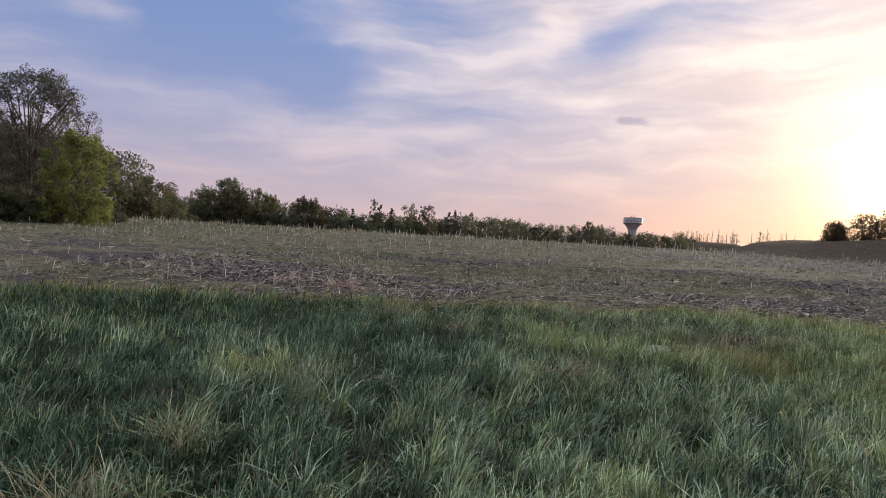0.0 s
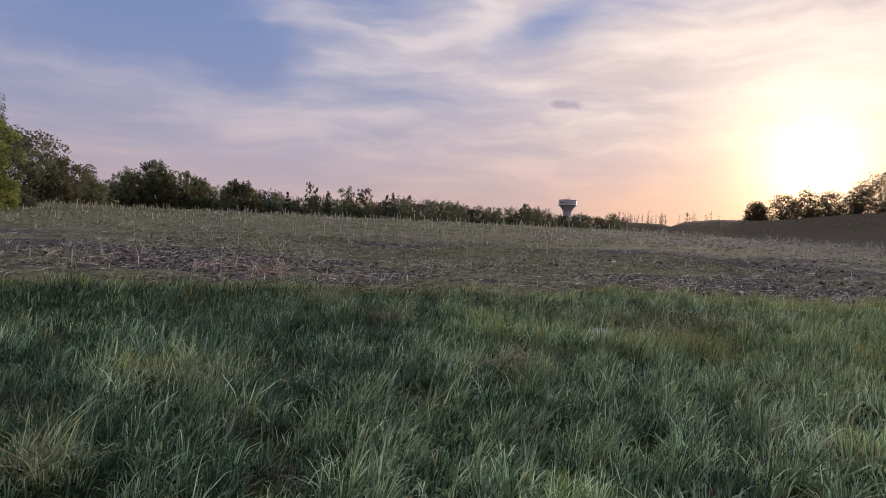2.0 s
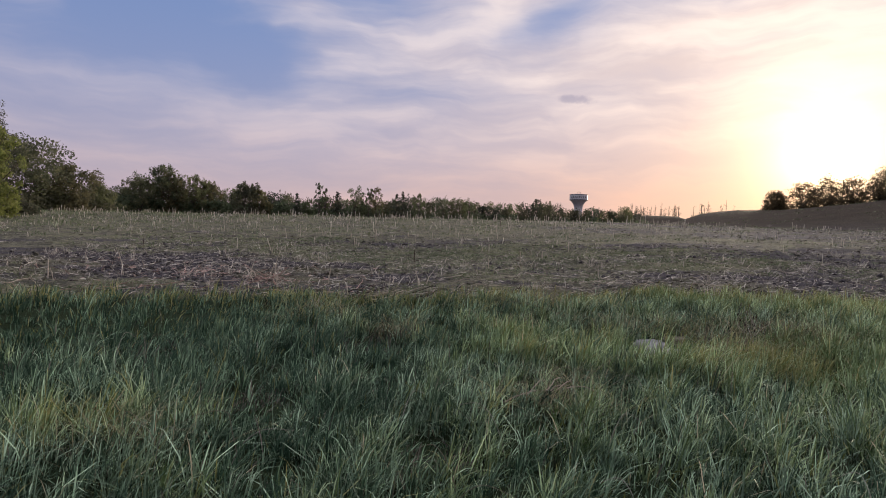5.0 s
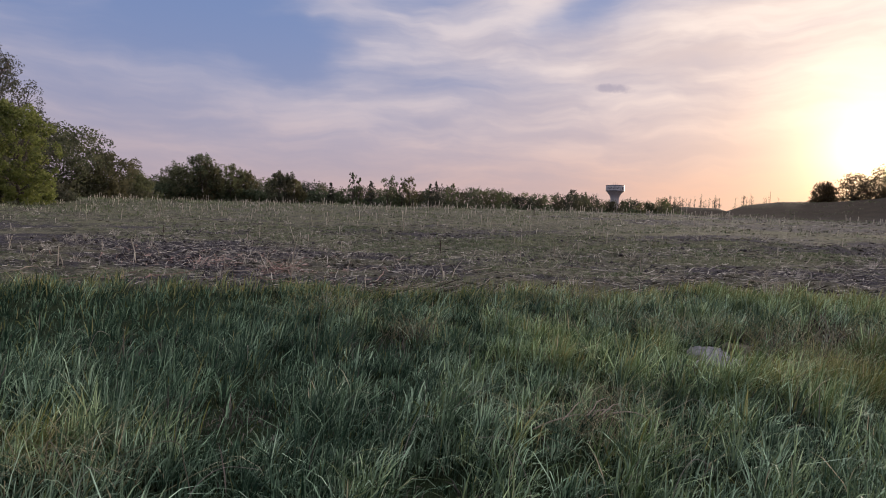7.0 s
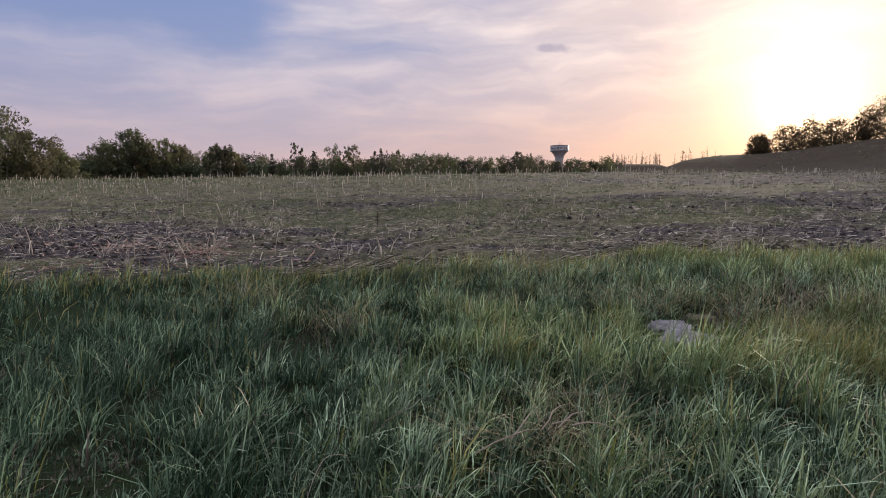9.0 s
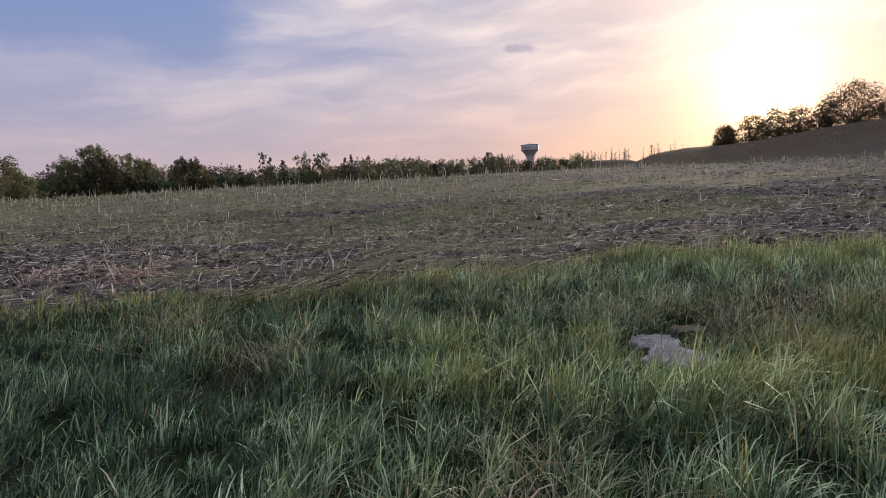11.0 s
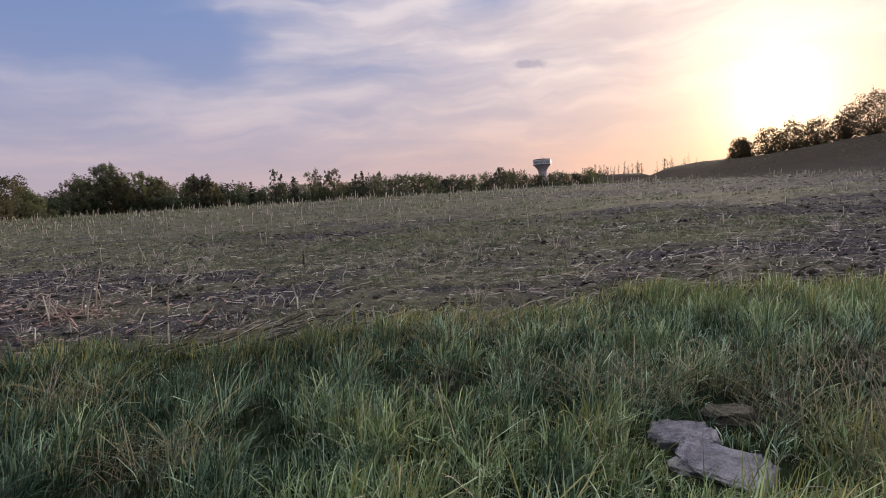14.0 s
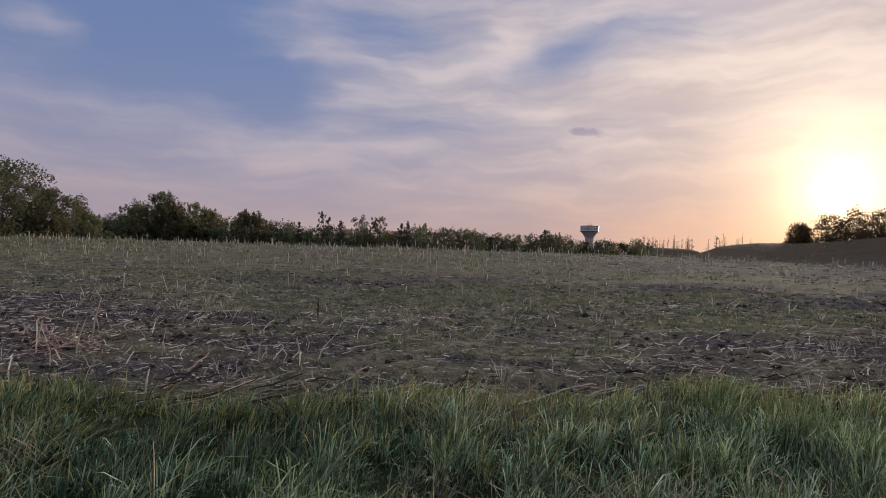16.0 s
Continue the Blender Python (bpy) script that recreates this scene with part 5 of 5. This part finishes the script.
def build_thatch():
    """Tangles of dead brown grass among the green."""
    r = np.random.RandomState(98)
    np.random.seed(99)
    spots = ((1.10, 9.80, 0.45, 400), (1.45, 9.2, 0.30, 200), (-3.7, 9.5, 0.28, 210), (0.1, 9.95, 0.32, 200), (-3.15, 5.3, 0.22, 160), (-2.72, 2.45, 0.10, 150), (-2.82, 3.43, 0.09, 120), (-2.45, 8.85, 0.16, 140), (-0.42, 7.35, 0.12, 50), (2.1, 9.9, 0.4, 350), (-1.2, 11.2, 0.5, 250), (-0.5, 6.7, 0.25, 160))
    x = np.concatenate([cx + r.normal(0, q, n) for cx, cy, q, n in spots])
    y = np.concatenate([cy + r.normal(0, q * 0.8, n) for cx, cy, q, n in spots])
    keep = clear_of_stones(x, y, 1.5)
    x, y = x[keep], y[keep]
    n = len(x)
    ob = blades("dead_grass", x, y, height(x, y) + r.uniform(0, 0.08, n), r.uniform(0.14, 0.34, n), r.uniform(0.003, 0.006, n), r.uniform(0.2, 1.3, n), r.uniform(0, 6.28, n), r.uniform(0.3, 1.1, n), THATCH)
    tagged(ob, "tangled dead brown grass between green blades", "grass", kind="stuff")


def build_stones():
    tagged(stone("flat_stone", 5, (0.225, 0.15, 0.060), (0.57, 9.05), -30, PALE_STONE, (12, 5)), "pale flat fieldstone lying in the grass", "stone", "stones in the grass")
    tagged(stone("flat_stone", 8, (0.17, 0.12, 0.065), (0.44, 9.38), -18, PALE_STONE, (6, -4)), "pale rough fieldstone half under the grass", "stone", "stones in the grass")
    tagged(stone("mossy_stone", 11, (0.15, 0.085, 0.065), (0.77, 9.66), 5, MOSS_STONE), "small brownish mossy stone behind the pale slabs", "stone", "stones in the grass")


def build_branch():
    root = new("dry_branch")
    r = np.random.RandomState(95)
    x0, y0 = -0.61, 6.8
    base = Vector((x0, y0, float(height(x0, y0)) + 0.16))
    limbs = [((-0.42, -0.22, -0.10), (0, 0, 0)), ((0, 0, 0), (0.26, 0.02, 0.05)), ((0, 0, 0), (0.15, 0.24, 0.10)), ((0.12, 0.01, 0.02), (0.30, 0.16, 0.08)), ((0.2, 0.02, 0.04), (0.52, -0.05, 0.03)), ((-0.2, -0.1, -0.04), (-0.02, 0.2, 0.06))]
    for k, (a, b) in enumerate(limbs):
        a, b = Vector(a) * 0.75, Vector(b) * 0.75
        bm = bmesh.new()
        pts = [a.lerp(b, t) + Vector((r.normal(0, 0.008), r.normal(0, 0.008), 0.03 * math.sin(t * 3.1))) for t in (0, 0.25, 0.5, 0.75, 1)]
        tube(bm, pts, [0.0045, 0.004, 0.0035, 0.0025, 0.0012], 6)
        part("twig", bm, DRY_WOOD, root)
    root.location = base
    tagged(root, "dry forked branch lying in the meadow grass", "branch")


def build_dry_weed():
    """Dead forked weeds standing in the grass."""
    r = np.random.RandomState(97)
    for x0, y0, stems, size in ((1.4, 9.2, 7, 1.0), (1.62, 9.72, 5, 0.8), (1.49, 5.44, 4, 0.85), (1.70, 5.10, 3, 0.7), (1.22, 4.83, 3, 0.65), (0.80, 4.40, 2, 0.6), (-3.83, 9.65, 5, 0.75), (1.78, 10.3, 4, 0.8)):
        root = new("dry_weed")
        for k in range(stems):
            a, h = r.uniform(0, 6.28), r.uniform(0.3, 0.5) * size
            q = r.uniform(0.08, 0.26) * size
            tip = Vector((math.cos(a) * q, math.sin(a) * q, h))
            fork = Vector((0.02 * math.cos(k), 0.02 * math.sin(k), h * r.uniform(0.25, 0.5)))
            bm = bmesh.new()
            pts = curve_through([(0, 0, -0.03), fork, fork.lerp(tip, 0.55) + Vector((0, 0, 0.02)), tip], 12)
            tube(bm, pts, [0.0032 * (1 - 0.7 * j / len(pts)) for j in range(len(pts))], 5)
            part("stem", bm, STRAW if size < 0.9 else PALE_STRAW, root)
            bm = bmesh.new()
            tube(bm, [tip, tip + Vector((0.002, 0, 0.010)), tip + Vector((0.003, 0, 0.024)), tip + Vector((0.004, 0, 0.034))], [0.002, 0.006, 0.005, 0.001], 6)
            part("seed_head", bm, PALE_STRAW if size < 0.9 else SEED, root, "small brown seed head")
        root.location = (x0, y0, float(height(x0, y0)))
        tagged(root, "dead forked weed with small seed heads", "weed", "dead weeds in the grass")


def build_stems():
    """Single bleached stems that stick out of the grass."""
    for x, y, z, dx, dy, dz, h in ((-2.94, 7.76, 0.63, 0.16, 0.02, -0.03, 0.5), (-2.99, 5.09, 0.36, 0.22, -0.12, -0.10, 0.3), (-2.5, 5.35, 0.33, -0.16, -0.05, -0.08, 0.3), (-0.55, 6.85, 0.42, 0.2, 0.03, -0.02, 0.35), (-3.6, 4.2, 0.42, 0.35, 0.05, -0.1, 0.4), (-1.2, 9.6, 0.62, 0.45, -0.2, -0.14, 0.4), (1.25, 9.0, 0.5, 0.2, -0.1, -0.15, 0.4), (1.0, 8.4, 0.45, 0.28, 0.1, -0.03, 0.3)):
        g = float(height(x, y))
        top = Vector((x, y, max(z, g + 0.28)))
        bm = bmesh.new()
        pts = [(x - dx * 0.5, y - dy * 0.5, g), (x - dx * 0.25, y - dy * 0.25, g + (top.z - g) * 0.6), top, top + Vector((dx, dy, dz * 0.3)), top + Vector((dx * 1.6, dy * 1.6, dz))]
        pts = curve_through(pts, 20)
        tube(bm, pts, [0.0030 - 0.0018 * k / len(pts) for k in range(len(pts))], 5)
        tagged(part("bleached_straw", bm, PALE_STRAW), "single bleached bent straw in the grass", "straw", "bleached straws")
    r = np.random.RandomState(103)
    for k in range(46):
        x, y = r.uniform(-4.6, 3.0), r.uniform(3.6, 11.6)
        g, h, a = float(height(x, y)), r.uniform(0.22, 0.40), r.uniform(0, 6.28)
        way = Vector((math.cos(a), math.sin(a), 0)) * r.uniform(0.06, 0.22)
        pts = curve_through([(x, y, g), Vector((x, y, g + h * 0.6)) + way * 0.35, Vector((x, y, g + h)) + way, Vector((x, y, g + h * r.uniform(0.75, 1.0))) + way * 1.9], 15)
        bm = bmesh.new()
        tube(bm, pts, [0.0026 - 0.0015 * q / len(pts) for q in range(len(pts))], 4)
        tagged(part("bleached_straw", bm, STRAW if k % 3 else PALE_STRAW), "single bleached bent straw in the grass", "straw", "bleached straws")


build_left_trees()
build_treeline()
build_far_poles()
build_hill_bushes()
build_tower()
build_stones()
build_thatch()
build_branch()
build_dry_weed()
build_stems()
build_stubble()
build_fallen_stalks()
build_litter()
build_clods()
build_field_weeds()
build_meadow()
